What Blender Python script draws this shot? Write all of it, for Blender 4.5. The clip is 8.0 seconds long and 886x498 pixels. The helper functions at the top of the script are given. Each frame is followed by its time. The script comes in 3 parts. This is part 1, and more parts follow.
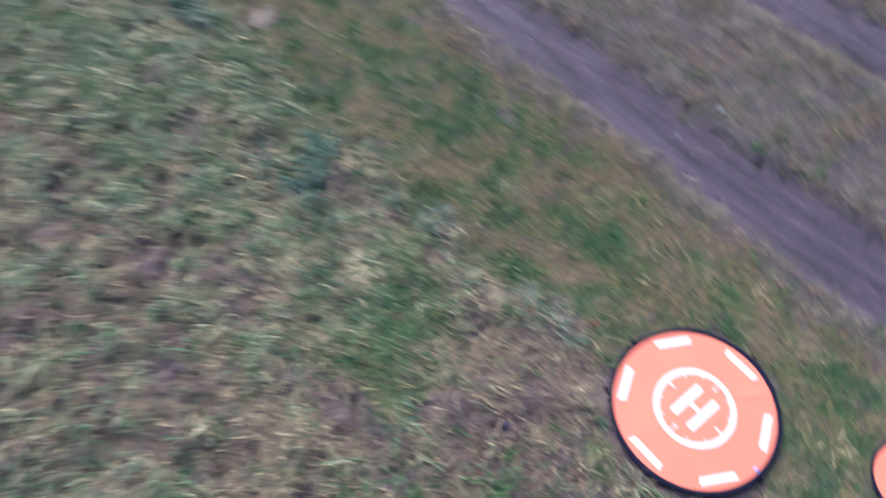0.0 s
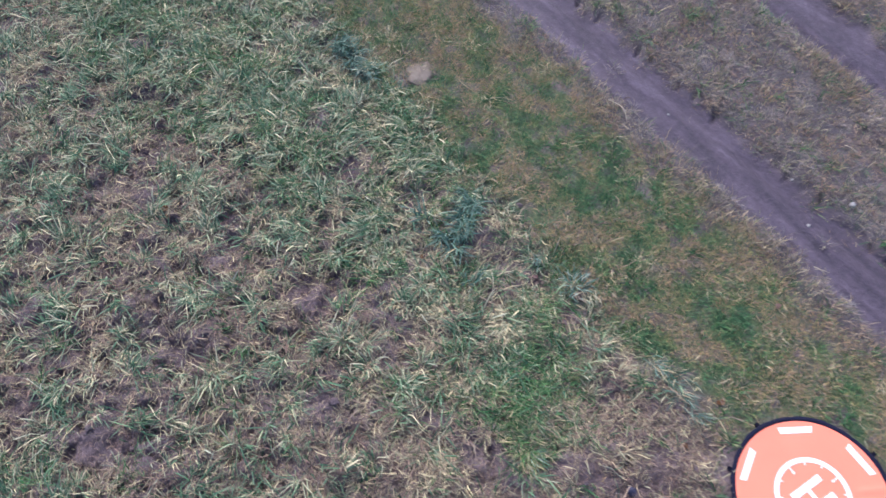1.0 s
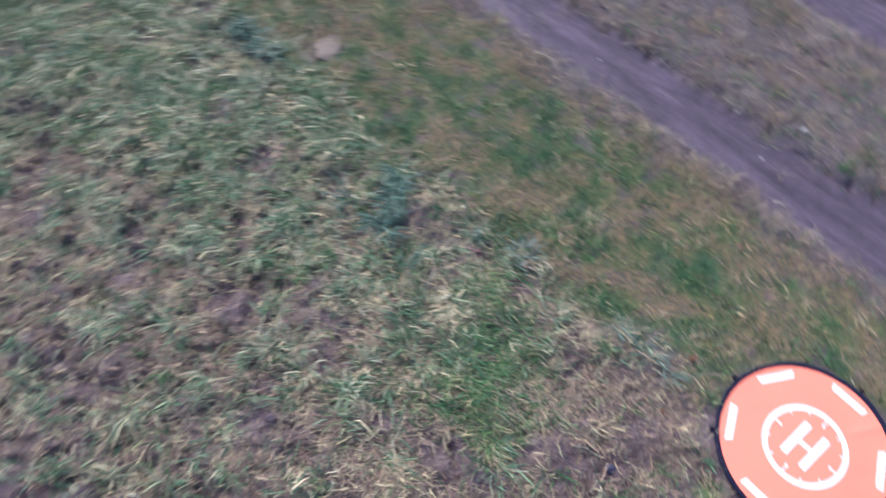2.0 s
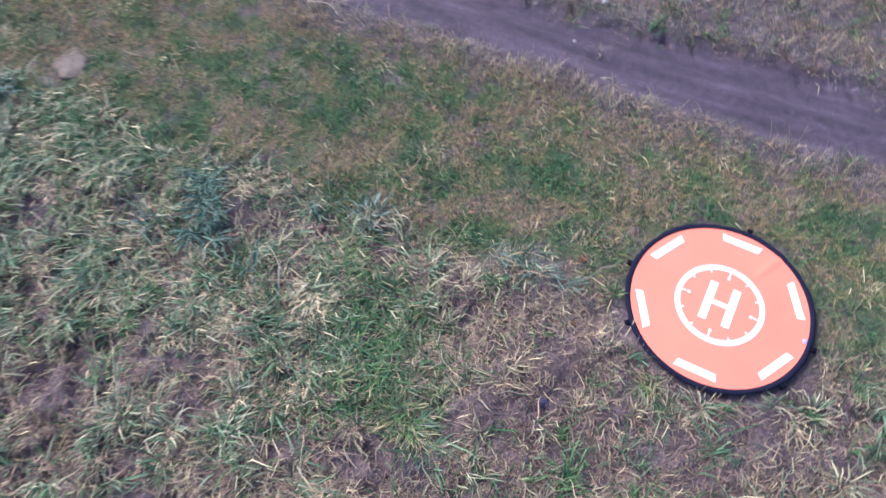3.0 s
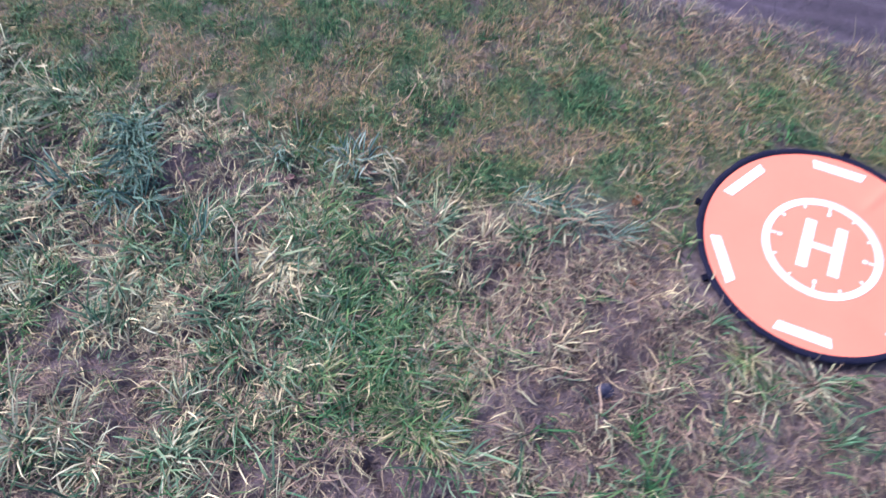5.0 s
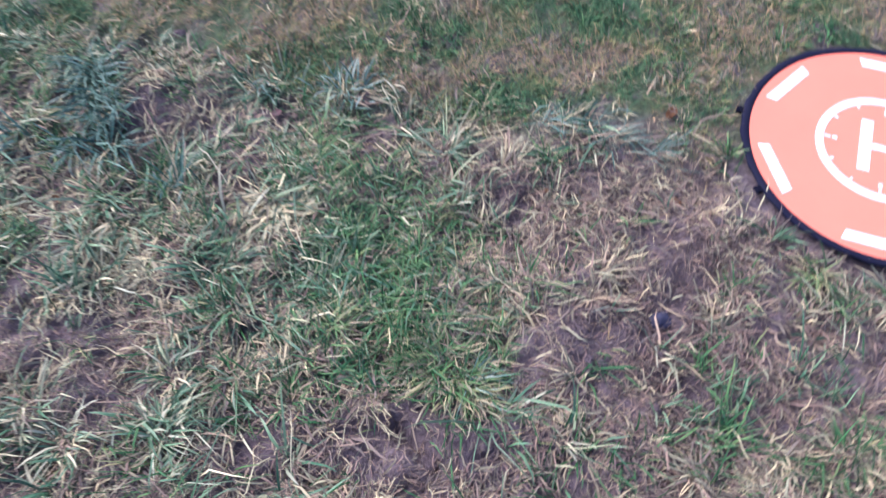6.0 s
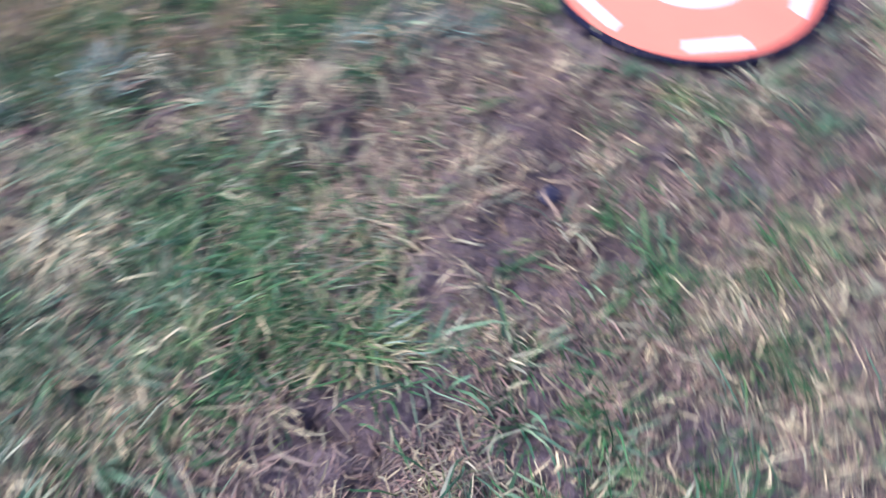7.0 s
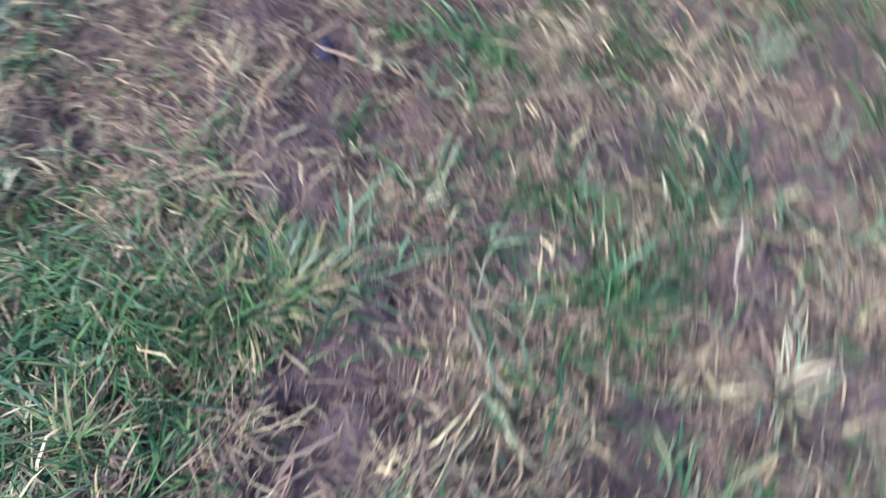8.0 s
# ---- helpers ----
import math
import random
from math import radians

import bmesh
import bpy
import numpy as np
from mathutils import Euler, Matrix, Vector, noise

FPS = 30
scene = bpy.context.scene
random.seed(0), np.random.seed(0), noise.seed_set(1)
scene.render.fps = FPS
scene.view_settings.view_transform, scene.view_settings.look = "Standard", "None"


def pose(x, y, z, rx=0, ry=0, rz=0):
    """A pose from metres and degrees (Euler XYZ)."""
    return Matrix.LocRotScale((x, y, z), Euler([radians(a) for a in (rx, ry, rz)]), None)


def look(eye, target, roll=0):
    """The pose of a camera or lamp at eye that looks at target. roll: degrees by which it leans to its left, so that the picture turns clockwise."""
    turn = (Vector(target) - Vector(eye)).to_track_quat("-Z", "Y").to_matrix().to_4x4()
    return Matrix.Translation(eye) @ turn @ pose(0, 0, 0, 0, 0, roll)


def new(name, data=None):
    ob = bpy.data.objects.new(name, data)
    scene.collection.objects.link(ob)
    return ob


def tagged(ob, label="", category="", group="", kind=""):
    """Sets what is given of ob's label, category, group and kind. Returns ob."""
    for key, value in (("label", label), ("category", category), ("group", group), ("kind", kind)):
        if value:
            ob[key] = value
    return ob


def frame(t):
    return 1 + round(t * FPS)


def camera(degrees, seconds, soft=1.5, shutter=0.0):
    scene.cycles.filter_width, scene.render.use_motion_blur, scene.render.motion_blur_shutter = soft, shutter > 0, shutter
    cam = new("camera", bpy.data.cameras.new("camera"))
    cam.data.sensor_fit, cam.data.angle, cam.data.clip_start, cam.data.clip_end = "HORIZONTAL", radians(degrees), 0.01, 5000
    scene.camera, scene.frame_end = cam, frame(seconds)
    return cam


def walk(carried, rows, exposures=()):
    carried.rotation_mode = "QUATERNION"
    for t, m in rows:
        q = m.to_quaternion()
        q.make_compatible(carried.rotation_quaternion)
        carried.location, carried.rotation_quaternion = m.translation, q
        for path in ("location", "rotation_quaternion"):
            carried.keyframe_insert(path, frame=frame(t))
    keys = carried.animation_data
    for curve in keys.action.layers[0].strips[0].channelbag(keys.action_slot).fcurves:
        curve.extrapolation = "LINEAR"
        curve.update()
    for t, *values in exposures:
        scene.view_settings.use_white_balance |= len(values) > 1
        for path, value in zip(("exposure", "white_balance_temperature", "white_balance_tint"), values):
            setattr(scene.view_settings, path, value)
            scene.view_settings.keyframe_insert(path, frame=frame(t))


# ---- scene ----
cam = camera(60.5, 8.0, soft=1.5, shutter=1.0)
EXPOSURES = [(0.0, 1.36, 5600, 11), (3.0, 1.48, 5500, 17), (6.0, 1.56, 5400, 19), (7.0, 1.56, 5350, 19), (8.0, 1.41, 5350, 14)]
PATH = [
    (0, (0.895, 0.22, 3.244), (0.501, 1.114, 1.499), 2.4),
    (0.5, (0.622, 0.094, 3.66), (0.118, 0.934, 1.917), 1.8),
    (1, (0.418, 0.066, 3.612), (-0.095, 0.911, 1.873), 1.8),
    (1.2, (0.399, 0.081, 3.548), (-0.116, 0.929, 1.811), 1.6),
    (2.3, (0.49, 0.273, 3.113), (0.194, 1.189, 1.359), -1.0),
    (2.5, (0.467, 0.273, 3.011), (0.292, 1.227, 1.262), -0.0),
    (3, (0.431, 0.312, 2.786), (0.401, 1.285, 1.039), 0.7),
    (3.5, (0.408, 0.35, 2.581), (0.413, 1.329, 0.837), 1.0),
    (4, (0.393, 0.409, 2.38), (0.411, 1.393, 0.638), 0.9),
    (4.2, (0.383, 0.445, 2.309), (0.41, 1.426, 0.567), 1.2),
    (5.5, (0.25, 0.526, 1.843), (0.294, 1.526, 0.112), -0.1),
    (6, (0.196, 0.499, 1.669), (0.289, 1.499, -0.061), -0.2),
    (6.5, (0.18, 0.499, 1.513), (0.369, 1.485, -0.216), -0.5),
    (7, (0.129, 0.537, 1.346), (0.638, 1.408, -0.381), 0.2),
    (7.5, (0.007, 0.62, 1.167), (0.859, 1.206, -0.545), 1.5),
    (8, (-0.154, 0.727, 1.007), (0.852, 1.003, -0.7), 1.0),
]
walk(cam, [(t, look(eye, target, roll)) for t, eye, target, roll in PATH], EXPOSURES)

# ---- world and light ----
SUN_ELEV, SUN_ROT = 42.0, 307.0
world = bpy.data.worlds.new("world")
scene.world = world
world.use_nodes = True
wn, wl = world.node_tree.nodes, world.node_tree.links
sky = wn.new("ShaderNodeTexSky")
sky.sky_type = "NISHITA"
sky.sun_disc = False
sky.sun_elevation, sky.sun_rotation = radians(SUN_ELEV), radians(SUN_ROT)
sky.air_density, sky.dust_density, sky.ozone_density = 1.0, 4.0, 1.0
wl.new(sky.outputs["Color"], wn["Background"].inputs["Color"])
wn["Background"].inputs["Strength"].default_value = 0.105

sun_data = bpy.data.lights.new("sun", "SUN")
sun_data.energy, sun_data.angle, sun_data.color = 1.35, radians(45), (1.0, 0.96, 0.92)
sun = new("sun", sun_data)
a_s, e_s = radians(SUN_ROT), radians(SUN_ELEV)
sun_dir = Vector((math.sin(a_s) * math.cos(e_s), math.cos(a_s) * math.cos(e_s), math.sin(e_s)))
sun.matrix_world = look(sun_dir * 30, (0, 0, 0))


# ---- materials ----
def material(name, rough=0.7, spec=0.5):
    m = bpy.data.materials.new(name)
    m.use_nodes = True
    b = m.node_tree.nodes["Principled BSDF"]
    b.inputs["Roughness"].default_value = rough
    b.inputs["Specular IOR Level"].default_value = spec
    return m, m.node_tree.nodes, m.node_tree.links, b


def ramp(nodes, stops):
    r = nodes.new("ShaderNodeValToRGB")
    el = r.color_ramp.elements
    while len(el) < len(stops):
        el.new(0.5)
    for e, (p, c) in zip(el, stops):
        e.position, e.color = p, (*c, 1)
    return r


def noise_tex(nodes, links, scale, detail=4.0, rough=0.55, src=None):
    n = nodes.new("ShaderNodeTexNoise")
    n.inputs["Scale"].default_value = scale
    n.inputs["Detail"].default_value = detail
    n.inputs["Roughness"].default_value = rough
    if src is None:
        src = nodes.new("ShaderNodeTexCoord").outputs["Object"]
    links.new(src, n.inputs["Vector"])
    return n


def mix(nodes, links, fac, a, b, blend="MIX"):
    m = nodes.new("ShaderNodeMix")
    m.data_type, m.blend_type = "RGBA", blend
    for sock, val in ((m.inputs["Factor"], fac), (m.inputs["A"], a), (m.inputs["B"], b)):
        if isinstance(val, bpy.types.NodeSocket):
            links.new(val, sock)
        elif isinstance(val, tuple):
            sock.default_value = (*val, 1)
        else:
            sock.default_value = val
    return m.outputs["Result"]


def bump(nodes, links, height, strength, dist, b):
    n = nodes.new("ShaderNodeBump")
    n.inputs["Strength"].default_value, n.inputs["Distance"].default_value = strength, dist
    links.new(height, n.inputs["Height"])
    links.new(n.outputs["Normal"], b.inputs["Normal"])


def blade_material(name, stops, fleck_tint, rough=0.5, patch=0.35, gloss=0.16):
    """Leaf colour by each blade's own dryness, flecked with dead spots."""
    m, n, l, b = material(name, rough + 0.12, gloss)
    at = n.new("ShaderNodeAttribute")
    at.attribute_name = "dryness"
    r = ramp(n, stops)
    l.new(at.outputs["Fac"], r.inputs["Fac"])
    geo = n.new("ShaderNodeNewGeometry")
    tone = ramp(n, [(0.0, (0.50, 0.56, 0.58)), (0.3, (0.78, 0.86, 0.89)), (0.6, (1.04, 1.02, 0.98)), (1.0, (1.44, 1.37, 1.27))])
    l.new(geo.outputs["Random Per Island"], tone.inputs["Fac"])
    c = mix(n, l, 1.0, r.outputs["Color"], tone.outputs["Color"], "MULTIPLY")
    fleck = noise_tex(n, l, 90.0, 2.0)
    fr = ramp(n, [(0.52, (0, 0, 0)), (0.72, (1, 1, 1))])
    l.new(fleck.outputs["Fac"], fr.inputs["Fac"])
    half = n.new("ShaderNodeMath")
    half.operation = "MULTIPLY"
    half.inputs[1].default_value = patch
    l.new(fr.outputs["Color"], half.inputs[0])
    c = mix(n, l, half.outputs["Value"], c, fleck_tint)
    l.new(c, b.inputs["Base Color"])
    return m


M_GREEN = blade_material("green_grass", [(0.0, (0.020, 0.060, 0.026)), (0.35, (0.040, 0.122, 0.046)), (0.65, (0.102, 0.182, 0.070)), (0.85, (0.25, 0.235, 0.115)), (1.0, (0.42, 0.35, 0.21))], (0.26, 0.20, 0.11), 0.45, 0.3)
M_GREY_GREEN = blade_material("greyish_grass", [(0.0, (0.038, 0.080, 0.040)), (0.35, (0.060, 0.142, 0.076)), (0.6, (0.144, 0.219, 0.128)), (0.82, (0.325, 0.318, 0.195)), (1.0, (0.52, 0.46, 0.31))], (0.30, 0.25, 0.16), 0.36, 0.3, 0.26)
M_TEAL = blade_material("teal_grass", [(0.0, (0.036, 0.082, 0.062)), (0.4, (0.086, 0.160, 0.124)), (0.7, (0.19, 0.270, 0.220)), (1.0, (0.38, 0.42, 0.34))], (0.28, 0.32, 0.25), 0.36, 0.25, 0.3)
M_STRAW = blade_material("dead_straw", [(0.0, (0.150, 0.098, 0.088)), (0.35, (0.255, 0.180, 0.145)), (0.7, (0.370, 0.300, 0.188)), (1.0, (0.51, 0.44, 0.275))], (0.18, 0.13, 0.10), 0.6, 0.45)
M_FINE = blade_material("short_turf", [(0.0, (0.040, 0.104, 0.050)), (0.18, (0.080, 0.170, 0.078)), (0.40, (0.208, 0.222, 0.086)), (0.58, (0.385, 0.252, 0.142)), (0.76, (0.178, 0.134, 0.142)), (0.9, (0.225, 0.192, 0.178)), (1.0, (0.32, 0.268, 0.256))], (0.16, 0.105, 0.080), 0.6)


def soil_material():
    m, n, l, b = material("soil", 0.75, 0.35)
    co = n.new("ShaderNodeTexCoord").outputs["Object"]
    big = noise_tex(n, l, 3.0, 4.0, 0.6, co)
    r1 = ramp(n, [(0.3, (0.108, 0.076, 0.085)), (0.55, (0.174, 0.127, 0.139)), (0.75, (0.236, 0.178, 0.188))])
    l.new(big.outputs["Fac"], r1.inputs["Fac"])
    grain = noise_tex(n, l, 60.0, 8.0, 0.7, co)
    r2 = ramp(n, [(0.3, (0.50, 0.48, 0.48)), (0.6, (1.08, 1.08, 1.08)), (0.8, (1.4, 1.36, 1.32))])
    l.new(grain.outputs["Fac"], r2.inputs["Fac"])
    dry = mix(n, l, 1.0, r1.outputs["Color"], r2.outputs["Color"], "MULTIPLY")
    # compacted mud of the wheel ruts, streaked along the track
    at = n.new("ShaderNodeAttribute")
    at.attribute_name = "mud"
    mp = n.new("ShaderNodeMapping")
    mp.vector_type = "TEXTURE"
    mp.inputs["Rotation"].default_value = (0, 0, radians(-19.2))
    mp.inputs["Scale"].default_value = (0.55, 0.09, 1.0)
    l.new(co, mp.inputs["Vector"])
    st = noise_tex(n, l, 1.0, 6.0, 0.6, mp.outputs["Vector"])
    r3 = ramp(n, [(0.32, (0.058, 0.043, 0.064)), (0.5, (0.087, 0.064, 0.093)), (0.66, (0.125, 0.094, 0.133))])
    l.new(st.outputs["Fac"], r3.inputs["Fac"])
    mg = noise_tex(n, l, 25.0, 6.0, 0.65, co)
    r4 = ramp(n, [(0.35, (0.8, 0.8, 0.8)), (0.7, (1.2, 1.2, 1.2))])
    l.new(mg.outputs["Fac"], r4.inputs["Fac"])
    wet = mix(n, l, 1.0, r3.outputs["Color"], r4.outputs["Color"], "MULTIPLY")
    c = mix(n, l, at.outputs["Fac"], dry, wet)
    # turf colour of the meadow farther out
    tf = n.new("ShaderNodeAttribute")
    tf.attribute_name = "turf"
    tn = noise_tex(n, l, 9.0, 12.0, 0.85, co)
    r5 = ramp(n, [(0.32, (0.060, 0.080, 0.045)), (0.5, (0.115, 0.112, 0.070)), (0.66, (0.180, 0.150, 0.105))])
    l.new(tn.outputs["Fac"], r5.inputs["Fac"])
    wide = noise_tex(n, l, 0.9, 6.0, 0.65, co)
    r7 = ramp(n, [(0.36, (0.62, 0.86, 0.62)), (0.5, (1.0, 1.0, 0.95)), (0.64, (1.35, 1.12, 1.05))])
    l.new(wide.outputs["Fac"], r7.inputs["Fac"])
    far = mix(n, l, 1.0, r5.outputs["Color"], r7.outputs["Color"], "MULTIPLY")
    c = mix(n, l, tf.outputs["Fac"], c, far)
    # moss and thatch under the short turf
    th = n.new("ShaderNodeAttribute")
    th.attribute_name = "thatch"
    mo = noise_tex(n, l, 7.0, 8.0, 0.7, co)
    r6 = ramp(n, [(0.40, (0.055, 0.110, 0.048)), (0.53, (0.115, 0.148, 0.066)), (0.60, (0.200, 0.170, 0.085)), (0.72, (0.175, 0.122, 0.088))])
    l.new(mo.outputs["Fac"], r6.inputs["Fac"])
    moss = mix(n, l, 1.0, r6.outputs["Color"], r2.outputs["Color"], "MULTIPLY")
    c = mix(n, l, th.outputs["Fac"], c, moss)
    l.new(c, b.inputs["Base Color"])
    rr = n.new("ShaderNodeMapRange")
    rr.inputs["To Min"].default_value, rr.inputs["To Max"].default_value = 0.85, 0.66
    l.new(at.outputs["Fac"], rr.inputs["Value"])
    l.new(rr.outputs["Result"], b.inputs["Roughness"])
    fine = noise_tex(n, l, 210.0, 4.0, 0.7, co)
    add = n.new("ShaderNodeMath")
    add.operation = "MULTIPLY_ADD"
    add.inputs[1].default_value = 0.35
    l.new(fine.outputs["Fac"], add.inputs[0])
    l.new(grain.outputs["Fac"], add.inputs[2])
    bump(n, l, add.outputs["Value"], 1.0, 0.018, b)
    return m


M_SOIL = soil_material()


def cloth_material(name, base, dark, rough=0.55, spec=0.4):
    m, n, l, b = material(name, rough, spec)
    co = n.new("ShaderNodeTexCoord").outputs["Object"]
    dirt = noise_tex(n, l, 7.0, 6.0, 0.65, co)
    r = ramp(n, [(0.40, base), (0.85, dark)])
    l.new(dirt.outputs["Fac"], r.inputs["Fac"])
    l.new(r.outputs["Color"], b.inputs["Base Color"])
    w = noise_tex(n, l, 900.0, 1.0, 0.5, co)
    bump(n, l, w.outputs["Fac"], 0.12, 0.001, b)
    return m


M_ORANGE = cloth_material("orange_nylon", (0.92, 0.220, 0.135), (0.85, 0.198, 0.122))
M_WHITE = cloth_material("white_print", (0.83, 0.83, 0.82), (0.72, 0.70, 0.69))
M_NAVY = cloth_material("navy_webbing", (0.010, 0.010, 0.026), (0.016, 0.016, 0.032), 0.9, 0.12)
M_TAG = cloth_material("lilac_tag", (0.45, 0.38, 0.75), (0.35, 0.30, 0.62))


# ---- fields over the plan ----
def lattice(ix, iy, seed):
    h = (ix.astype(np.int64) * 374761393 + iy.astype(np.int64) * 668265263 + seed * 982451653) & 0x7FFFFFFF
    h = ((h ^ (h >> 13)) * 1274126177) & 0x7FFFFFFF
    return ((h ^ (h >> 16)) & 0xFFFF) / 65535.0


def vnoise(x, y, size, seed):
    """Smooth noise from 0 to 1 with lumps of that size in metres."""
    x, y = x / size, y / size
    ix, iy = np.floor(x), np.floor(y)
    fx, fy = x - ix, y - iy
    fx, fy = fx * fx * (3 - 2 * fx), fy * fy * (3 - 2 * fy)
    a, b = lattice(ix, iy, seed), lattice(ix + 1, iy, seed)
    c, d = lattice(ix, iy + 1, seed), lattice(ix + 1, iy + 1, seed)
    return (a * (1 - fx) + b * fx) * (1 - fy) + (c * (1 - fx) + d * fx) * fy


def fbm(x, y, size, seed):
    return 0.55 * vnoise(x, y, size, seed) + 0.3 * vnoise(x, y, size * 0.47, seed + 7) + 0.15 * vnoise(x, y, size * 0.21, seed + 13)


def smooth(a, b, v):
    t = np.clip((v - a) / (b - a), 0, 1)
    return t * t * (3 - 2 * t)


def across(x, y):
    """Metres across the farm track, 0 in the middle of the near rut."""
    return (y - 3.448 + 0.348 * x) * 0.944


def along(x, y):
    return x * 0.944 - y * 0.329


PAD_X, PAD_Y, PAD_R, PAD_TURN = 1.503, 1.648, 0.378, 5.2
DISC_X, DISC_Y, DISC_R = 2.425, 1.75, 0.175


def pad_dist(x, y):
    return np.minimum(np.hypot(x - PAD_X, y - PAD_Y) - PAD_R, np.hypot(x - DISC_X, y - DISC_Y) - DISC_R)


def rut(x, y):
    """1 on the bare mud of either rut, 0 on the turf."""
    s = across(x, y) + 0.10 * (fbm(x, y, 0.22, 31) - 0.5) + 0.05 * (vnoise(x, y, 0.045, 35) - 0.5)
    w = 0.205 + 0.05 * smooth(0.9, 2.2, x)
    one = 1 - smooth(w - 0.065, w + 0.045, np.abs(s + 0.035 - 0.02 * smooth(0.9, 2.2, x)))
    two = 1 - smooth(0.14, 0.23, np.abs(s - 1.315))
    return np.maximum(one, two)


def hollow(x, y):
    """High in the small trodden hollows between the tussocks."""
    return fbm(x, y, 0.066, 61) + 0.13 * (vnoise(x, y, 0.5, 65) - 0.5) - 0.075 * smooth(1.6, 2.4, y) - 0.015


def charted(x, y):
    """1 on the stretch whose bare spots are all laid out above."""
    return smooth(-1.0, -0.7, x) * smooth(2.1, 1.8, x) * smooth(0.3, 0.6, y) * smooth(2.3, 2.0, y)


def ground_z(x, y):
    s = across(x, y)
    near = np.exp(-((x / 6) ** 2 + ((y - 1.5) / 6) ** 2))
    out = np.maximum(np.maximum(-3.3 - x, x - 2.6), np.maximum(-0.5 - y, y - 4.9))
    rough = smooth(-1.0, -1.5, s) * (1 - 0.5 * smooth(0.2, 0.7, x)) * smooth(0.7, 0.0, out)
    z = 0.035 * smooth(3.0, 0.0, out) * (fbm(x, y, 0.9, 3) - 0.5) + rough * (0.080 * (fbm(x, y, 0.19, 5) - 0.5) + 0.048 * (fbm(x, y, 0.08, 9) - 0.5))
    z = z - 0.044 * (1 - 0.4 * smooth(1.4, 2.4, y)) * (1 - 0.6 * charted(x, y)) * rough * smooth(0.46, 0.60, hollow(x, y))
    z = z + 0.050 * smooth(-1.2, -1.5, s) * smooth(0.2, 0.6, x) * smooth(0.7, 0.0, out) * (fbm(x, y, 0.07, 17) - 0.5)
    # a hoof cut and the soil thrown up beside it
    f = ((x - 0.14) * 0.6 - (y - 1.02) * 0.8).clip(0, 0.13)
    z = z - 0.050 * np.exp(-((np.hypot(x - 0.14 - 0.6 * f, y - 1.02 + 0.8 * f) / 0.020) ** 2)) + 0.020 * np.exp(-(((x - 0.255) / 0.06) ** 2 + ((y - 0.975) / 0.05) ** 2))
    r = rut(x, y)
    z = z - 0.032 * r + 0.010 * r * (vnoise(along(x, y) * 0.25, s, 0.05, 21) - 0.5)
    z = z + 0.012 * r * (np.exp(-(((s + 0.03) / 0.03) ** 2)) - np.exp(-(((s - 0.055) / 0.03) ** 2)))
    z = z + 0.006 * np.exp(-(((s - 0.26) / 0.05) ** 2)) + 0.008 * np.exp(-(((s + 0.27) / 0.07) ** 2))
    # cuts of the tyre lugs along the far edge of the rut
    u = along(x, y) + 0.22 * (vnoise(x, y, 0.4, 23) - 0.5) + 0.05 * (vnoise(x, y, 0.1, 24) - 0.5)
    v = u + 0.4 * s
    cut = np.exp(-((((v / 0.115) % 1.0) - 0.5) / 0.10) ** 2) * np.exp(-(((s - 0.165) / 0.045) ** 2)) * smooth(0.10, 0.35, vnoise(u, s * 0, 0.3, 25))
    z = z - 0.045 * np.exp(-(((s - 1.18) / 0.045) ** 2)) * (0.4 + vnoise(u, s * 0, 0.09, 28))
    z = (z - 0.054 * cut * vnoise(u, s * 0, 0.13, 27)) * near
    pd = smooth(0.10, -0.02, pad_dist(x, y))
    return z * (1 - 0.75 * pd) - 0.006 * pd


PATCH_GREEN = ((0.10, 1.46, 0.22, 1.0), (0.20, 1.18, 0.17, 0.9), (0.29, 2.25, 0.15, 0.9), (0.0, 2.52, 0.16, 0.9), (0.36, 2.74, 0.16, 0.8),
               (0.88, 2.26, 0.14, 0.9), (-0.45, 2.80, 0.20, 0.9), (-0.94, 2.75, 0.22, 0.8), (0.0, 2.78, 0.18, 0.8), (1.06, 2.17, 0.15, 0.8),
               (1.43, 2.10, 0.2, 0.9), (2.0, 2.06, 0.25, 0.8), (-0.93, 1.51, 0.2, 0.5), (-0.38, 1.71, 0.14, 0.6), (0.47, 1.95, 0.09, 0.7),
               (0.35, 1.36, 0.12, 0.8), (-1.17, 2.55, 0.2, 0.8), (-1.97, 3.0, 0.3, 0.7), (0.83, 2.40, 0.10, 0.7), (-0.28, 2.58, 0.12, 0.8))
PATCH_TAN = ((0.24, 2.03, 0.11), (0.57, 2.13, 0.16), (0.72, 2.05, 0.13), (0.74, 2.62, 0.13), (1.27, 2.22, 0.15), (1.81, 2.20, 0.16), (-1.06, 2.84, 0.15), (0.53, 2.52, 0.14),
             (-0.16, 2.38, 0.13), (-0.62, 2.55, 0.12), (0.42, 2.31, 0.08), (1.10, 2.42, 0.12), (-1.5, 3.05, 0.2), (1.6, 2.35, 0.12))
PATCH_EDGE = ((0.80, 1.86, 0.08), (0.88, 1.81, 0.07), (-0.19, 2.12, 0.06), (0.32, 2.08, 0.05), (0.14, 1.94, 0.07), (0.12, 1.83, 0.07), (-0.23, 2.36, 0.05), (0.40, 1.80, 0.06), (0.55, 1.79, 0.06))
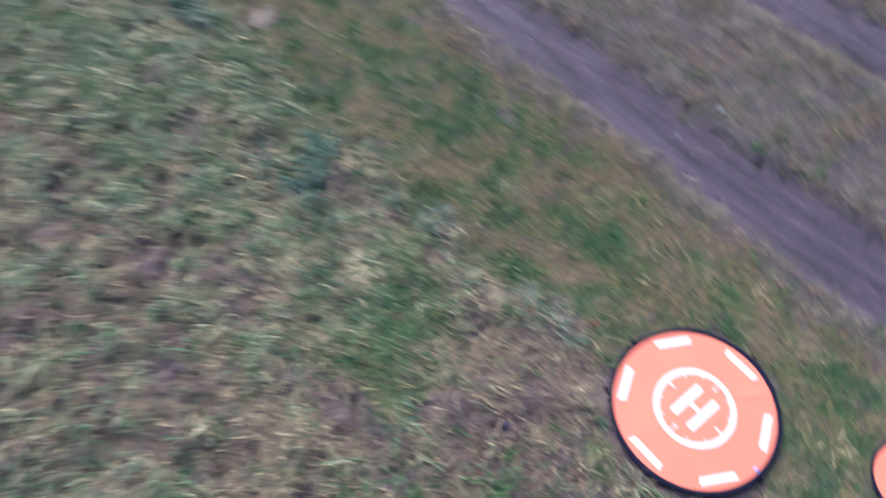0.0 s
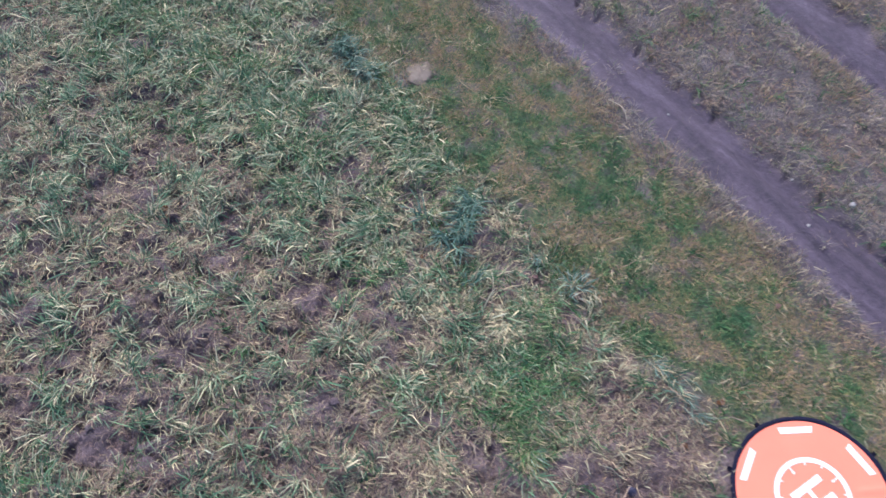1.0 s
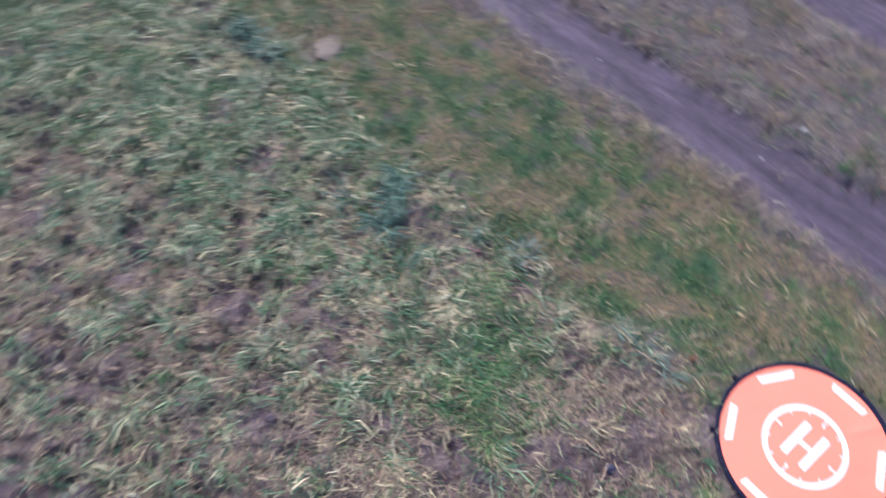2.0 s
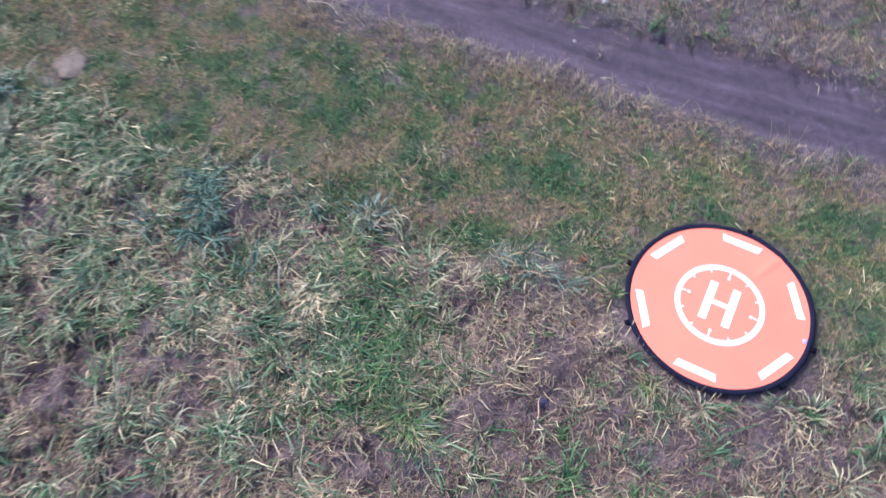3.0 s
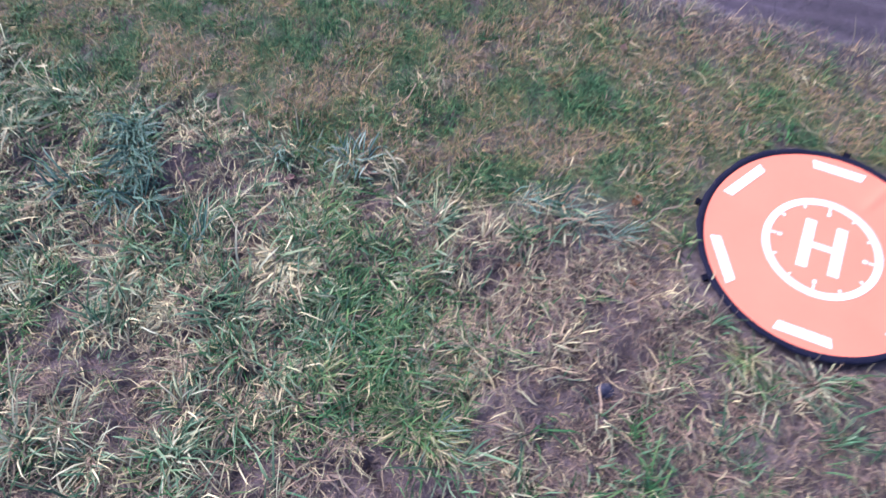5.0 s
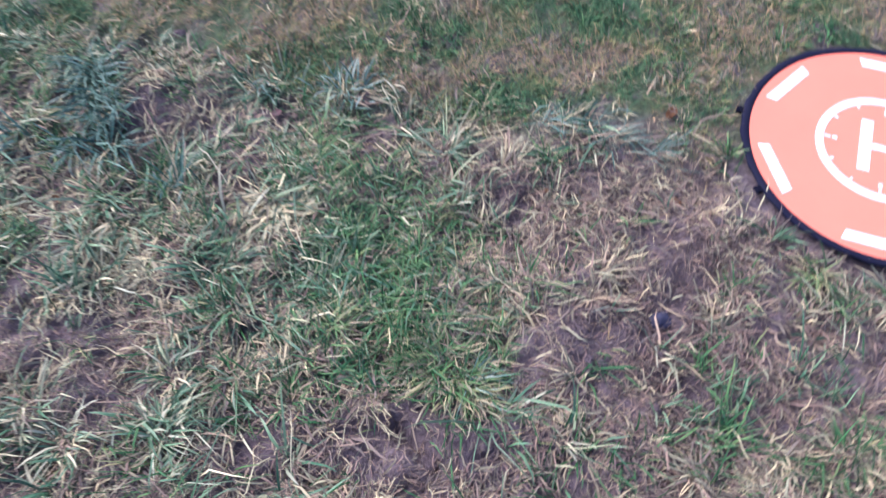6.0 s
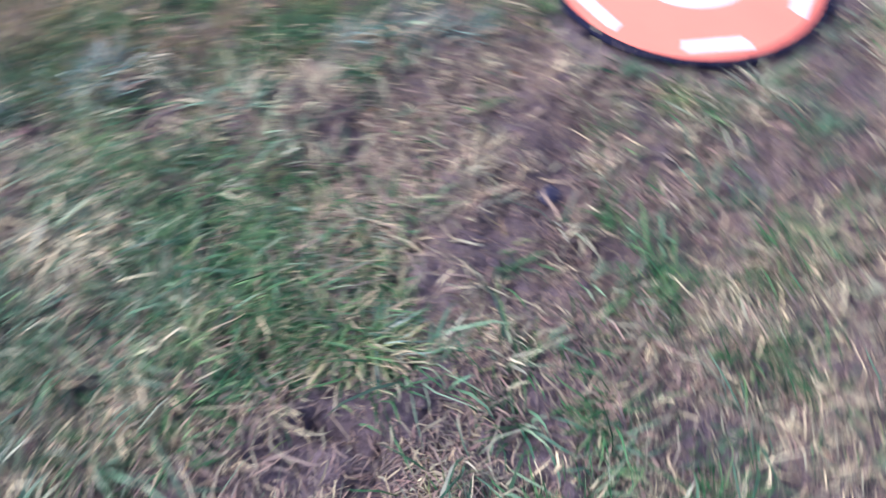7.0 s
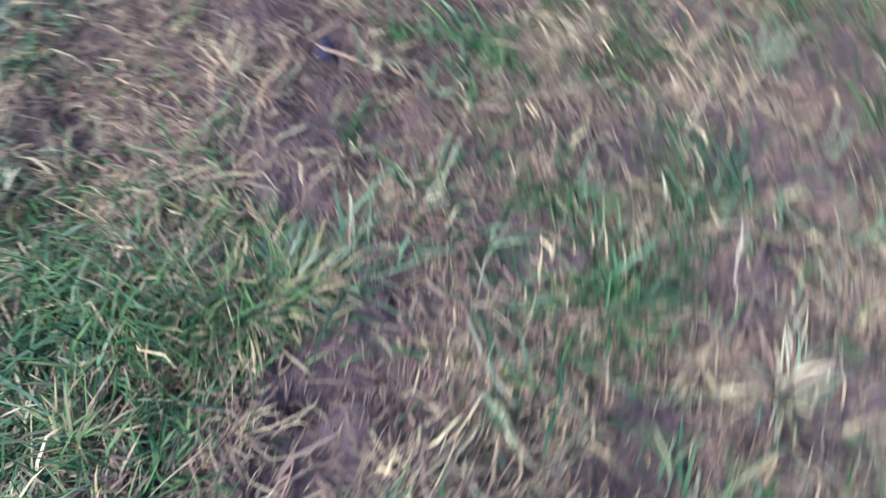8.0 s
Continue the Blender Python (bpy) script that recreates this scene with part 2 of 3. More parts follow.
PATCH_BARE = ((0.22, 1.02, 0.08), (0.25, 0.96, 0.09), (0.07, 0.97, 0.07), (0.15, 0.99, 0.07), (0.37, 0.95, 0.07), (0.05, 1.04, 0.05), (-0.18, 1.01, 0.07), (0.61, 1.16, 0.07),
              (0.67, 1.21, 0.05), (0.54, 1.24, 0.06), (0.44, 1.18, 0.06), (0.48, 1.08, 0.05), (0.81, 1.04, 0.07), (1.03, 1.15, 0.07), (1.12, 1.26, 0.07), (0.84, 1.46, 0.07),
              (0.86, 1.39, 0.06), (1.07, 1.50, 0.08), (0.48, 1.57, 0.06), (1.22, 1.05, 0.08), (0.92, 0.93, 0.06), (1.64, 1.24, 0.08), (1.62, 1.10, 0.08), (1.50, 1.17, 0.06),
              (1.89, 1.01, 0.09), (1.17, 1.24, 0.06), (0.70, 0.78, 0.07), (0.76, 0.65, 0.06), (0.42, 0.80, 0.06), (0.48, 0.74, 0.06), (0.20, 0.56, 0.11), (0.30, 0.52, 0.06))
PATCH_BARE_FAR = ((-0.45, 2.31, 0.09), (-0.34, 2.32, 0.05), (-0.51, 2.08, 0.05), (-0.52, 1.98, 0.09), (-0.45, 2.03, 0.06), (-0.18, 2.13, 0.05), (-0.14, 1.95, 0.07), (0.17, 1.83, 0.06),
                  (0.78, 1.86, 0.06), (0.88, 1.86, 0.05), (0.40, 1.80, 0.05), (0.55, 1.79, 0.06), (-0.76, 1.43, 0.09), (-0.51, 1.29, 0.07), (-0.60, 1.17, 0.07), (-0.50, 1.10, 0.06),
                  (-0.06, 1.29, 0.04), (0.33, 0.28, 0.14), (0.80, 0.52, 0.05), (0.61, 0.37, 0.06), (-1.42, 0.03, 0.13), (-1.22, 0.15, 0.12), (-1.66, 1.13, 0.10), (-0.67, 0.76, 0.12),
                  (-1.33, 1.86, 0.07), (-1.41, 0.71, 0.09), (-1.57, -0.04, 0.12), (-1.02, 1.17, 0.08), (-2.20, 0.32, 0.12), (-0.64, 1.35, 0.06), (-1.45, 2.80, 0.10), (0.785, 1.20, 0.06), (0.47, 0.44, 0.07),
                  (1.0, 0.31, 0.08), (0.52, 0.86, 0.05), (0.57, 0.60, 0.06))


def patches(x, y, rows):
    f = np.zeros_like(x)
    for row in rows:
        hit = np.flatnonzero((np.abs(x - row[0]) < 1.75 * row[2]) & (np.abs(y - row[1]) < 1.75 * row[2]))
        px, py = x[hit], y[hit]
        r = row[2] * (0.75 + 0.6 * fbm(px, py, row[2], 41))
        f[hit] = np.maximum(f[hit], (row[3] if len(row) > 3 else 1.0) * (1 - smooth(0.6, 1.25, np.hypot(px - row[0], py - row[1]) / r)))
    return f


# ---- ground: one sheet, fine where it is near, out to the horizon ----
def graded(lo, hi, step, reach):
    inner = np.arange(lo, hi + 1e-6, step)
    d, out = step, []
    p = 0.0
    while p < reach:
        d *= 1.10 if p < 14 else 1.5
        p += d
        out.append(p)
    out = np.array(out)
    return np.concatenate([lo - out[::-1], inner, hi + out])


def mesh_from_arrays(name, co, quads=None, tris=None):
    me = bpy.data.meshes.new(name)
    nq, nt = (0 if quads is None else len(quads)), (0 if tris is None else len(tris))
    me.vertices.add(len(co))
    me.vertices.foreach_set("co", np.ascontiguousarray(co, np.float32).ravel())
    me.loops.add(nq * 4 + nt * 3)
    idx = [a.ravel() for a in (quads, tris) if a is not None]
    me.loops.foreach_set("vertex_index", np.concatenate(idx).astype(np.int32))
    me.polygons.add(nq + nt)
    starts = np.concatenate([np.arange(nq) * 4, nq * 4 + np.arange(nt) * 3]).astype(np.int32)
    me.polygons.foreach_set("loop_start", starts)
    me.polygons.foreach_set("use_smooth", np.ones(nq + nt, bool))
    me.update(calc_edges=True)
    return me


gx, gy = graded(-3.3, 2.6, 0.017, 2500), graded(-0.5, 4.9, 0.017, 2500)
GX, GY = np.meshgrid(gx, gy)
fx, fy = GX.ravel(), GY.ravel()
ids = np.arange(len(fx)).reshape(len(gy), len(gx))
quads = np.stack([ids[:-1, :-1], ids[:-1, 1:], ids[1:, 1:], ids[1:, :-1]], -1).reshape(-1, 4)
ground_me = mesh_from_arrays("ground", np.stack([fx, fy, ground_z(fx, fy)], -1), quads)
ground_me.materials.append(M_SOIL)
tagged(new("ground", ground_me), "trampled meadow soil with two muddy wheel ruts", "ground", kind="structure")


# ---- grass ----
rng = np.random.default_rng(11)


def blade_mesh(name, x, y, length, width, az, lean0, lean1, mat, dry, lay=0.0, swing=0.3, short=False, kink=0.12, origin=(0, 0, 0)):
    """Tapered, bent blades, rooted at x, y: lean0 and lean1 are degrees from upright at foot and tip, dry runs from green to dead.
    Blades that droop come to rest on the soil."""
    n = len(x)
    reach = pad_dist(x + 0.85 * length * np.cos(az), y + 0.85 * length * np.sin(az))
    length = np.where(reach < -0.006, 0.35 * length, length)
    cuts = (0.0, 0.5, 1.0) if short else (0.0, 0.40, 0.76, 1.0)
    girth = (0.85, 0.8) if short else (0.8, 1.0, 0.7)
    last = len(cuts) - 1
    px, py = x.copy(), y.copy()
    pz = ground_z(x, y) - 0.004
    tw = rng.normal(0, 0.5, n)
    wob = rng.normal(0, swing, n)
    out = np.empty((n, 2 * last + 1, 3), np.float32)
    for k, t in enumerate(cuts):
        a = az + wob * t + rng.normal(0, kink, n)
        if k:
            th = np.radians(lean0 + (lean1 - lean0) * (t + cuts[k - 1]) / 2)
            st = length * (t - cuts[k - 1])
            px = px + np.sin(th) * np.cos(a) * st
            py = py + np.sin(th) * np.sin(a) * st
            pz = pz + np.cos(th) * st
            low = ground_z(px, py) + 0.003 + 0.012 * lay
            pz = np.maximum(pz, np.where(pad_dist(px, py) < 0.004, 0.028, low))
        if k < last:
            w = width * girth[k] / 2
            o = np.stack([-np.sin(a) * w * np.cos(tw), np.cos(a) * w * np.cos(tw), w * np.sin(tw)], -1)
            c = np.stack([px, py, pz], -1)
            out[:, 2 * k], out[:, 2 * k + 1] = c - o, c + o
        else:
            out[:, 2 * k] = np.stack([px, py, pz], -1)
    out -= np.array(origin, np.float32)
    base = (np.arange(n) * (2 * last + 1))[:, None]
    q = np.concatenate([base + 2 * k + np.array([[0, 1, 3, 2]]) for k in range(last - 1)])
    me = mesh_from_arrays(name, out.reshape(-1, 3), q, base + 2 * last + np.array([[-2, -1, 0]]))
    tip = np.repeat(np.array(cuts), 2)[: 2 * last + 1]
    val = dry[:, None] + 0.16 * (tip[None, :] - 0.4)
    me.attributes.new("dryness", "FLOAT", "POINT").data.foreach_set("value", val.clip(0, 1).astype(np.float32).ravel())
    me.materials.append(mat)
    return me


STRETCH = ((-4.5, 1.7), (-1.7, -0.75), (0.2, -0.15), (1.4, 0.0), (2.3, 0.7), (2.9, 1.6), (2.9, 3.4), (2.4, 4.8), (1.0, 5.6), (0.1, 5.2), (-2.7, 3.5))


def stretch(x, y):
    """1 on the stretch of meadow that the flight passes, falling off round it."""
    inside = np.full(np.shape(x), 9.0)
    for (ax, ay), (bx, by) in zip(STRETCH, STRETCH[1:] + STRETCH[:1]):
        inside = np.minimum(inside, ((bx - ax) * (y - ay) - (by - ay) * (x - ax)) / math.hypot(bx - ax, by - ay))
    return smooth(-0.45, 0.12, inside)


def scatter(count, density, tuft=0.0, tufts=0, box=(-5.2, 3.3, -1.1, 5.9)):
    """Places drawn by a density over the plan, gathered into tufts where asked: x, y, and for tufts the way out, the size and the number."""
    xs, ys = [], []
    want = tufts or count
    got = 0
    while got < want:
        x = rng.uniform(box[0], box[1], want * 3)
        y = rng.uniform(box[2], box[3], want * 3)
        keep = rng.random(want * 3) < 0.14 + 0.86 * stretch(x, y)
        x, y = x[keep], y[keep]
        keep = rng.random(len(x)) < density(x, y)
        xs.append(x[keep])
        ys.append(y[keep])
        got += keep.sum()
    x, y = np.concatenate(xs)[:want], np.concatenate(ys)[:want]
    if not tufts:
        ok = pad_dist(x, y) > 0.015 + 0.05 * rng.random(want)
        return x[ok], y[ok], None
    size = rng.gamma(1.6, 1.0, tufts) + 0.1
    pick = rng.choice(tufts, count, p=size / size.sum())
    grow = np.sqrt(size / 1.7).clip(0.55, 1.7)[pick]
    r = np.abs(rng.normal(0, tuft, count)) * grow
    a = rng.uniform(0, 2 * np.pi, count)
    bx, by = x[pick] + r * np.cos(a), y[pick] + r * np.sin(a)
    ok = pad_dist(bx, by) > 0.012 + 0.035 * rng.random(count)
    return bx[ok], by[ok], (a[ok], grow[ok] ** 0.5, pick[ok])


def near_gain(x, y):
    """The middle of the plan carries the most blades; they thin out towards its border."""
    rim = np.minimum(np.minimum(x + 5.2, 3.3 - x), np.minimum(y + 1.1, 5.9 - y))
    return (0.62 + 0.38 * np.exp(-(((x - 0.5) / 1.2) ** 2 + ((y - 1.2) / 1.1) ** 2))) * smooth(0.0, 0.7, rim)


def zone(x, y):
    s = across(x, y) + 0.25 * (fbm(x, y, 0.4, 51) - 0.5)
    meadow = 1 - smooth(-1.45, -1.20, s)
    band = smooth(-1.45, -1.20, s) * (1 - smooth(-0.58, -0.30, s))
    verge = 1 - meadow - band
    worn = meadow * smooth(0.20, 0.60, x + 0.3 * (fbm(x, y, 0.5, 53) - 0.5)) * smooth(2.0, 1.6, y) * (0.4 + 0.6 * smooth(0.65, 1.05, y))
    worn = np.maximum(worn, (0.65 - 0.25 * smooth(-0.1, 0.4, x)) * meadow * smooth(1.45, 0.75, y + 0.25 * x + 0.7 * (fbm(x, y, 0.45, 55) - 0.5)))
    return meadow, band, verge, worn


def bare(x, y):
    meadow, band, verge, worn = zone(x, y)
    pits = smooth(0.47, 0.57, hollow(x, y)) * meadow * (1 - 0.8 * worn) + 0.95 * worn * smooth(0.46, 0.54, fbm(x, y, 0.062, 63) + 0.10 * (vnoise(x, y, 0.3, 69) - 0.5))
    return np.maximum(patches(x, y, PATCH_BARE + PATCH_BARE_FAR + PATCH_EDGE), pits * (1 - 0.3 * charted(x, y))).clip(0, 1)


def lone_straw(x, y):
    """0 round the flattened cream tuft, 1 elsewhere."""
    return 1 - 0.9 * np.exp(-(((x + 0.14) / 0.10) ** 2 + ((y - 1.62) / 0.08) ** 2))


def d_green(x, y):
    meadow, band, verge, worn = zone(x, y)
    spots = smooth(0.48, 0.64, fbm(x, y, 0.26, 71))
    south = 1 - 0.55 * smooth(1.9, 1.4, y) * smooth(0.3, -0.1, x) + 0.8 * smooth(1.5, 2.2, y) * smooth(-0.3, -0.9, x)
    d = band * (0.03 + 0.08 * spots) + meadow * (0.10 + 0.25 * spots) * south * (1 - 0.70 * worn) * lone_straw(x, y) * (1 - 0.3 * charted(x, y)) + 0.02 * verge + (0.42 - 0.32 * band) * patches(x, y, PATCH_GREEN)
    return np.clip(d, 0, 1) * (1 - rut(x, y)) * (1 - 0.95 * bare(x, y)) * near_gain(x, y)


def d_coarse(x, y):
    meadow, band, verge, worn = zone(x, y)
    spots = smooth(0.46, 0.56, fbm(x, y, 0.10, 81) + 0.12 * (vnoise(x, y, 0.4, 85) - 0.5))
    west = 0.30 + 0.55 * smooth(0.1, -0.5, x) + 0.25 * smooth(-0.8, -1.3, x)
    lone = 1 - 0.7 * np.exp(-(((x + 0.55) / 0.22) ** 2 + ((y - 2.03) / 0.22) ** 2))
    d = meadow * (0.07 + 0.93 * spots) * (1 - 0.3 * charted(x, y)) * lone * lone_straw(x, y) * west * (1 - 0.66 * worn) * (1 + 0.7 * smooth(1.8, 2.6, y))
    return np.clip(d, 0, 1) * (1 - rut(x, y)) * (1 - 0.96 * bare(x, y)) * near_gain(x, y)


def d_straw(x, y):
    meadow, band, verge, worn = zone(x, y)
    spots = smooth(0.40, 0.60, fbm(x, y, 0.16, 91))
    d = meadow * (0.42 + 0.58 * spots) * (1 - 0.48 * worn * smooth(0.55, 0.40, fbm(x, y, 0.12, 95))) * (1 + 0.5 * np.maximum(smooth(0.2, -0.2, x) * smooth(2.0, 1.5, y), smooth(-0.7, -1.3, x))) + 0.03 * band + verge * (0.02 + 0.07 * spots)
    return np.clip(d, 0, 1) * (1 - 0.985 * rut(x, y)) * (1 - 0.90 * bare(x, y)) * (1 - 0.4 * patches(x, y, PATCH_BARE)) * (1 - 0.5 * patches(x, y, PATCH_GREEN[:1])) * near_gain(x, y)


def scuffed(x, y):
    """High where the short turf is scuffed down to the soil."""
    return smooth(0.63, 0.74, fbm(x, y, 0.10, 115) + 0.15 * (vnoise(x, y, 0.5, 117) - 0.5))


def d_fine(x, y):
    meadow, band, verge, worn = zone(x, y)
    d = (0.06 - 0.03 * worn) * meadow + band * (1 - 0.65 * scuffed(x, y)) + 0.50 * verge
    rim = np.minimum(np.minimum(x + 5.2, 3.3 - x), np.minimum(y + 1.1, 5.9 - y))
    return np.clip(d, 0, 1) * (1 - 0.995 * rut(x, y)) * (1 - 0.92 * bare(x, y)) * smooth(0.0, 0.7, rim)


meadow, band, verge, worn = zone(fx, fy)
thatch = (0.9 * band * (1 - 0.8 * scuffed(fx, fy)) + 0.15 * verge) * (1 - rut(fx, fy)) * (0.55 + 0.45 * smooth(0.35, 0.5, fbm(fx, fy, 0.1, 107)))
mud = np.maximum(rut(fx, fy), 0.80 * verge * smooth(0.25, 0.50, fbm(fx, fy, 0.12, 109)))
turf = smooth(0.25, 0.75, 1 - stretch(fx, fy) + 0.7 * (fbm(fx, fy, 0.35, 33) - 0.5)) * (1 - rut(fx, fy))
for key, val in (("mud", mud), ("thatch", thatch), ("turf", turf)):
    ground_me.attributes.new(key, "FLOAT", "POINT").data.foreach_set("value", val.astype(np.float32))


def stuff(name, me, label):
    return tagged(new(name, me), label, "grass", kind="stuff")


def comb(x, y, seed):
    """The way in which the trampled grass lies, turning every third of a metre or so."""
    return 4 * np.pi * (0.65 * vnoise(x, y, 0.34, seed) + 0.35 * vnoise(x, y, 0.13, seed + 3))


# close short turf: green and rusty in the band, brown along the track
x, y, tf = scatter(225000, d_fine, 0.020, 20000)
n = len(x)
meadow, band, verge, worn = zone(x, y)
dry = band * (0.25 + 1.7 * (fbm(x, y, 0.13, 101) - 0.42) + rng.normal(0, 0.12, 20000)[tf[2]] - 0.14 * patches(x, y, PATCH_GREEN) + 0.38 * patches(x, y, PATCH_TAN) + 0.5 * (vnoise(x, y, 0.05, 106) - 0.5) + 0.3 * (vnoise(x, y, 0.021, 108) - 0.5)).clip(0.02, 0.58) + verge * (0.82 + 0.9 * (fbm(x, y, 0.16, 103) - 0.5)).clip(0.66, 1) + meadow * (0.20 + 0.45 * worn + 0.8 * (fbm(x, y, 0.15, 105) - 0.5))
dry = dry + rng.normal(0, 0.13, n) * (1 - 0.45 * verge) - 0.52 * verge * (rng.random(n) < 0.13)
me = blade_mesh("short_turf", x, y, (rng.gamma(4, 0.0095, n) * tf[1] * (1 - 0.1 * band)).clip(0.010, 0.07), rng.uniform(0.0013, 0.0036, n), tf[0] + rng.normal(0, 0.9, n),
                rng.uniform(10, 60, n), rng.uniform(60, 115, n), M_FINE, dry, 0.3, 0.5, True)
stuff("short_turf", me, "short winter turf, green and rusty brown, beside the track")

# longer green grass
x, y, tf = scatter(47000, d_green, 0.024, 3600)
n = len(x)
az = np.where(rng.random(n) < 0.6, comb(x, y, 113), tf[0]) + rng.normal(0, 0.55, n)
dry = 0.36 - 0.15 * zone(x, y)[1] + 0.5 * (fbm(x, y, 0.3, 111) - 0.5) + rng.normal(0, 0.18, n) + 0.28 * (rng.random(n) < 0.12)
lie = rng.random(n)
me = blade_mesh("green_grass", x, y, (tf[1] * rng.gamma(4.5, 0.0130, n) * (1 - 0.5 * zone(x, y)[1])).clip(0.015, 0.13), rng.uniform(0.0019, 0.0050, n), az,
                8 + 56 * lie, 62 + 40 * lie + rng.uniform(0, 45, n), M_GREEN, dry, 1.2 * rng.random(n), 0.35)
stuff("green_grass", me, "green meadow grass growing in patches")

# coarser grey-green tufts, half laid over
x, y, tf = scatter(47000, d_coarse, 0.022, 3800)
n = len(x)
own = rng.normal(-0.02, 0.26, 3800).clip(-0.4, 0.30)[tf[2]]
az = np.where(rng.random(n) < 0.6, comb(x, y, 83), tf[0]) + rng.normal(0, 0.5, n)
dry = 0.44 - 0.06 * zone(x, y)[3] - 0.07 * charted(x, y) + 0.05 * smooth(-0.7, -1.3, x) + own + rng.normal(0, 0.20, n) + 0.40 * (rng.random(n) < 0.23)
lie = rng.random(n)
me = blade_mesh("coarse_grass", x, y, (tf[1] * rng.gamma(4.2, 0.0165, n)).clip(0.02, 0.19), rng.gamma(5, 0.00080, n).clip(0.0016, 0.0085), az,
                12 + 56 * lie, 66 + 38 * lie + rng.uniform(0, 42, n), M_GREY_GREEN, dry, 2.4 * rng.random(n), 0.35)
stuff("coarse_grass", me, "coarse grey-green grass tufts lying half flat")

# dead stalks and leaves on the soil
x, y, tf = scatter(136000, d_straw, 0.026, 8600)
n = len(x)
flow = comb(x, y, 97)
dry = 0.61 + 0.08 * smooth(-0.7, -1.3, x) - 0.36 * zone(x, y)[2] - 0.27 * zone(x, y)[3] + 0.6 * (fbm(x, y, 0.25, 99) - 0.5) + rng.normal(0, 0.24, n) + rng.normal(0, 0.22, 8600)[tf[2]]
me = blade_mesh("dead_grass", x, y, rng.gamma(4.2, 0.0125, n).clip(0.015, 0.15), rng.gamma(5, 0.00062, n).clip(0.0012, 0.0070), np.where(rng.random(n) < 0.55, flow, tf[0]) + rng.normal(0, 0.75, n),
                rng.uniform(45, 85, n), rng.uniform(82, 108, n), M_STRAW, dry, 1.3 * rng.random(n), 0.7, kink=0.4)
stuff("dead_grass", me, "pale dead grass stalks matted on the soil")


# thin upright stalks along the rims of the ruts
def d_fringe(x, y):
    a = across(x, y)
    rims = np.exp(-(((a + 0.36) / 0.13) ** 2)) + 0.6 * np.exp(-(((a - 0.33) / 0.10) ** 2)) + 0.5 * np.exp(-(((a - 1.0) / 0.12) ** 2)) + 0.25 * smooth(0.2, 0.5, a)
    return rims.clip(0, 1) * (0.15 + 0.85 * smooth(0.42, 0.60, fbm(x, y, 0.2, 141))) * (1 - rut(x, y))


x, y, tf = scatter(7500, d_fringe, 0.022, 1500)
n = len(x)
me = blade_mesh("verge_stalks", x, y, rng.gamma(5, 0.0125, n).clip(0.02, 0.13), rng.uniform(0.0012, 0.0028, n), tf[0] + rng.normal(0, 0.8, n),
                rng.uniform(0, 35, n), rng.uniform(10, 80, n), M_STRAW, 0.66 + rng.normal(0, 0.22, n), 0.5, 0.4)
stuff("verge_stalks", me, "thin pale dead stalks standing along the wheel ruts")


# broken straw and crumbled leaf litter between the tufts
def d_litter(x, y):
    meadow, band, verge, worn = zone(x, y)
    return (0.55 * meadow + 0.30 * worn + 0.10 * verge).clip(0, 1) * (1 - rut(x, y)) * near_gain(x, y) * (1 - 0.65 * bare(x, y)) * (1 - 0.2 * patches(x, y, PATCH_BARE))


x, y, tf = scatter(210000, d_litter)
n = len(x)
dry = 0.45 - 0.21 * zone(x, y)[3] + 0.6 * (fbm(x, y, 0.12, 131) - 0.5) + rng.normal(0, 0.2, n)
me = blade_mesh("leaf_litter", x, y, rng.gamma(3, 0.0095, n).clip(0.006, 0.06), rng.uniform(0.0012, 0.0038, n), np.where(rng.random(n) < 0.4, comb(x, y, 97), rng.uniform(0, 2 * np.pi, n)) + rng.normal(0, 0.5, n),
                rng.uniform(60, 92, n), rng.uniform(75, 115, n), M_STRAW, dry, 0.8 * rng.random(n), 1.0, True)
stuff("leaf_litter", me, "crumbled brown grass litter strewn over bare soil")


def grass_tuft(x0, y0, count, spread, size, thick, mat, dryness, label, sway=None, dead=0.2, flat=0):
    """One larger tuft that stands out of the meadow, with living and dead blades."""
    z0 = float(ground_z(np.array([x0]), np.array([y0]))[0])
    tuft = tagged(new("grass_tuft"), label, "grass tuft", "larger grass tufts")
    tuft.location = (x0, y0, z0)
    for name, m, share, shade in (("foliage", mat, 1 - dead, dryness), ("dead_foliage", M_STRAW, dead, 0.55)):
        k = max(6, int(count * share))
        r, a = np.abs(rng.normal(0, spread, k)), rng.uniform(0, 2 * np.pi, k)
        x, y = x0 + r * np.cos(a), y0 + r * np.sin(a)
        ok = pad_dist(x, y) > 0.004
        x, y, a = x[ok], y[ok], a[ok]
        n = len(x)
        az = a + rng.normal(0, 0.6, n) if sway is None else radians(sway) + rng.normal(0, 0.5 if flat else 0.85, n)
        me = blade_mesh(name, x, y, (size * rng.normal(1, 0.28, n)).clip(0.02, 0.3), thick * rng.uniform(0.6, 1.3, n), az,
                        rng.uniform(5, 50, n) + (30 if m is M_STRAW else flat), rng.uniform(60, 135 - 0.6 * flat, n), m, shade + rng.normal(0, 0.24, n), 1.5, 0.5, origin=(x0, y0, z0))
        tagged(new(name, me), kind="stuff").parent = tuft
    return tuft


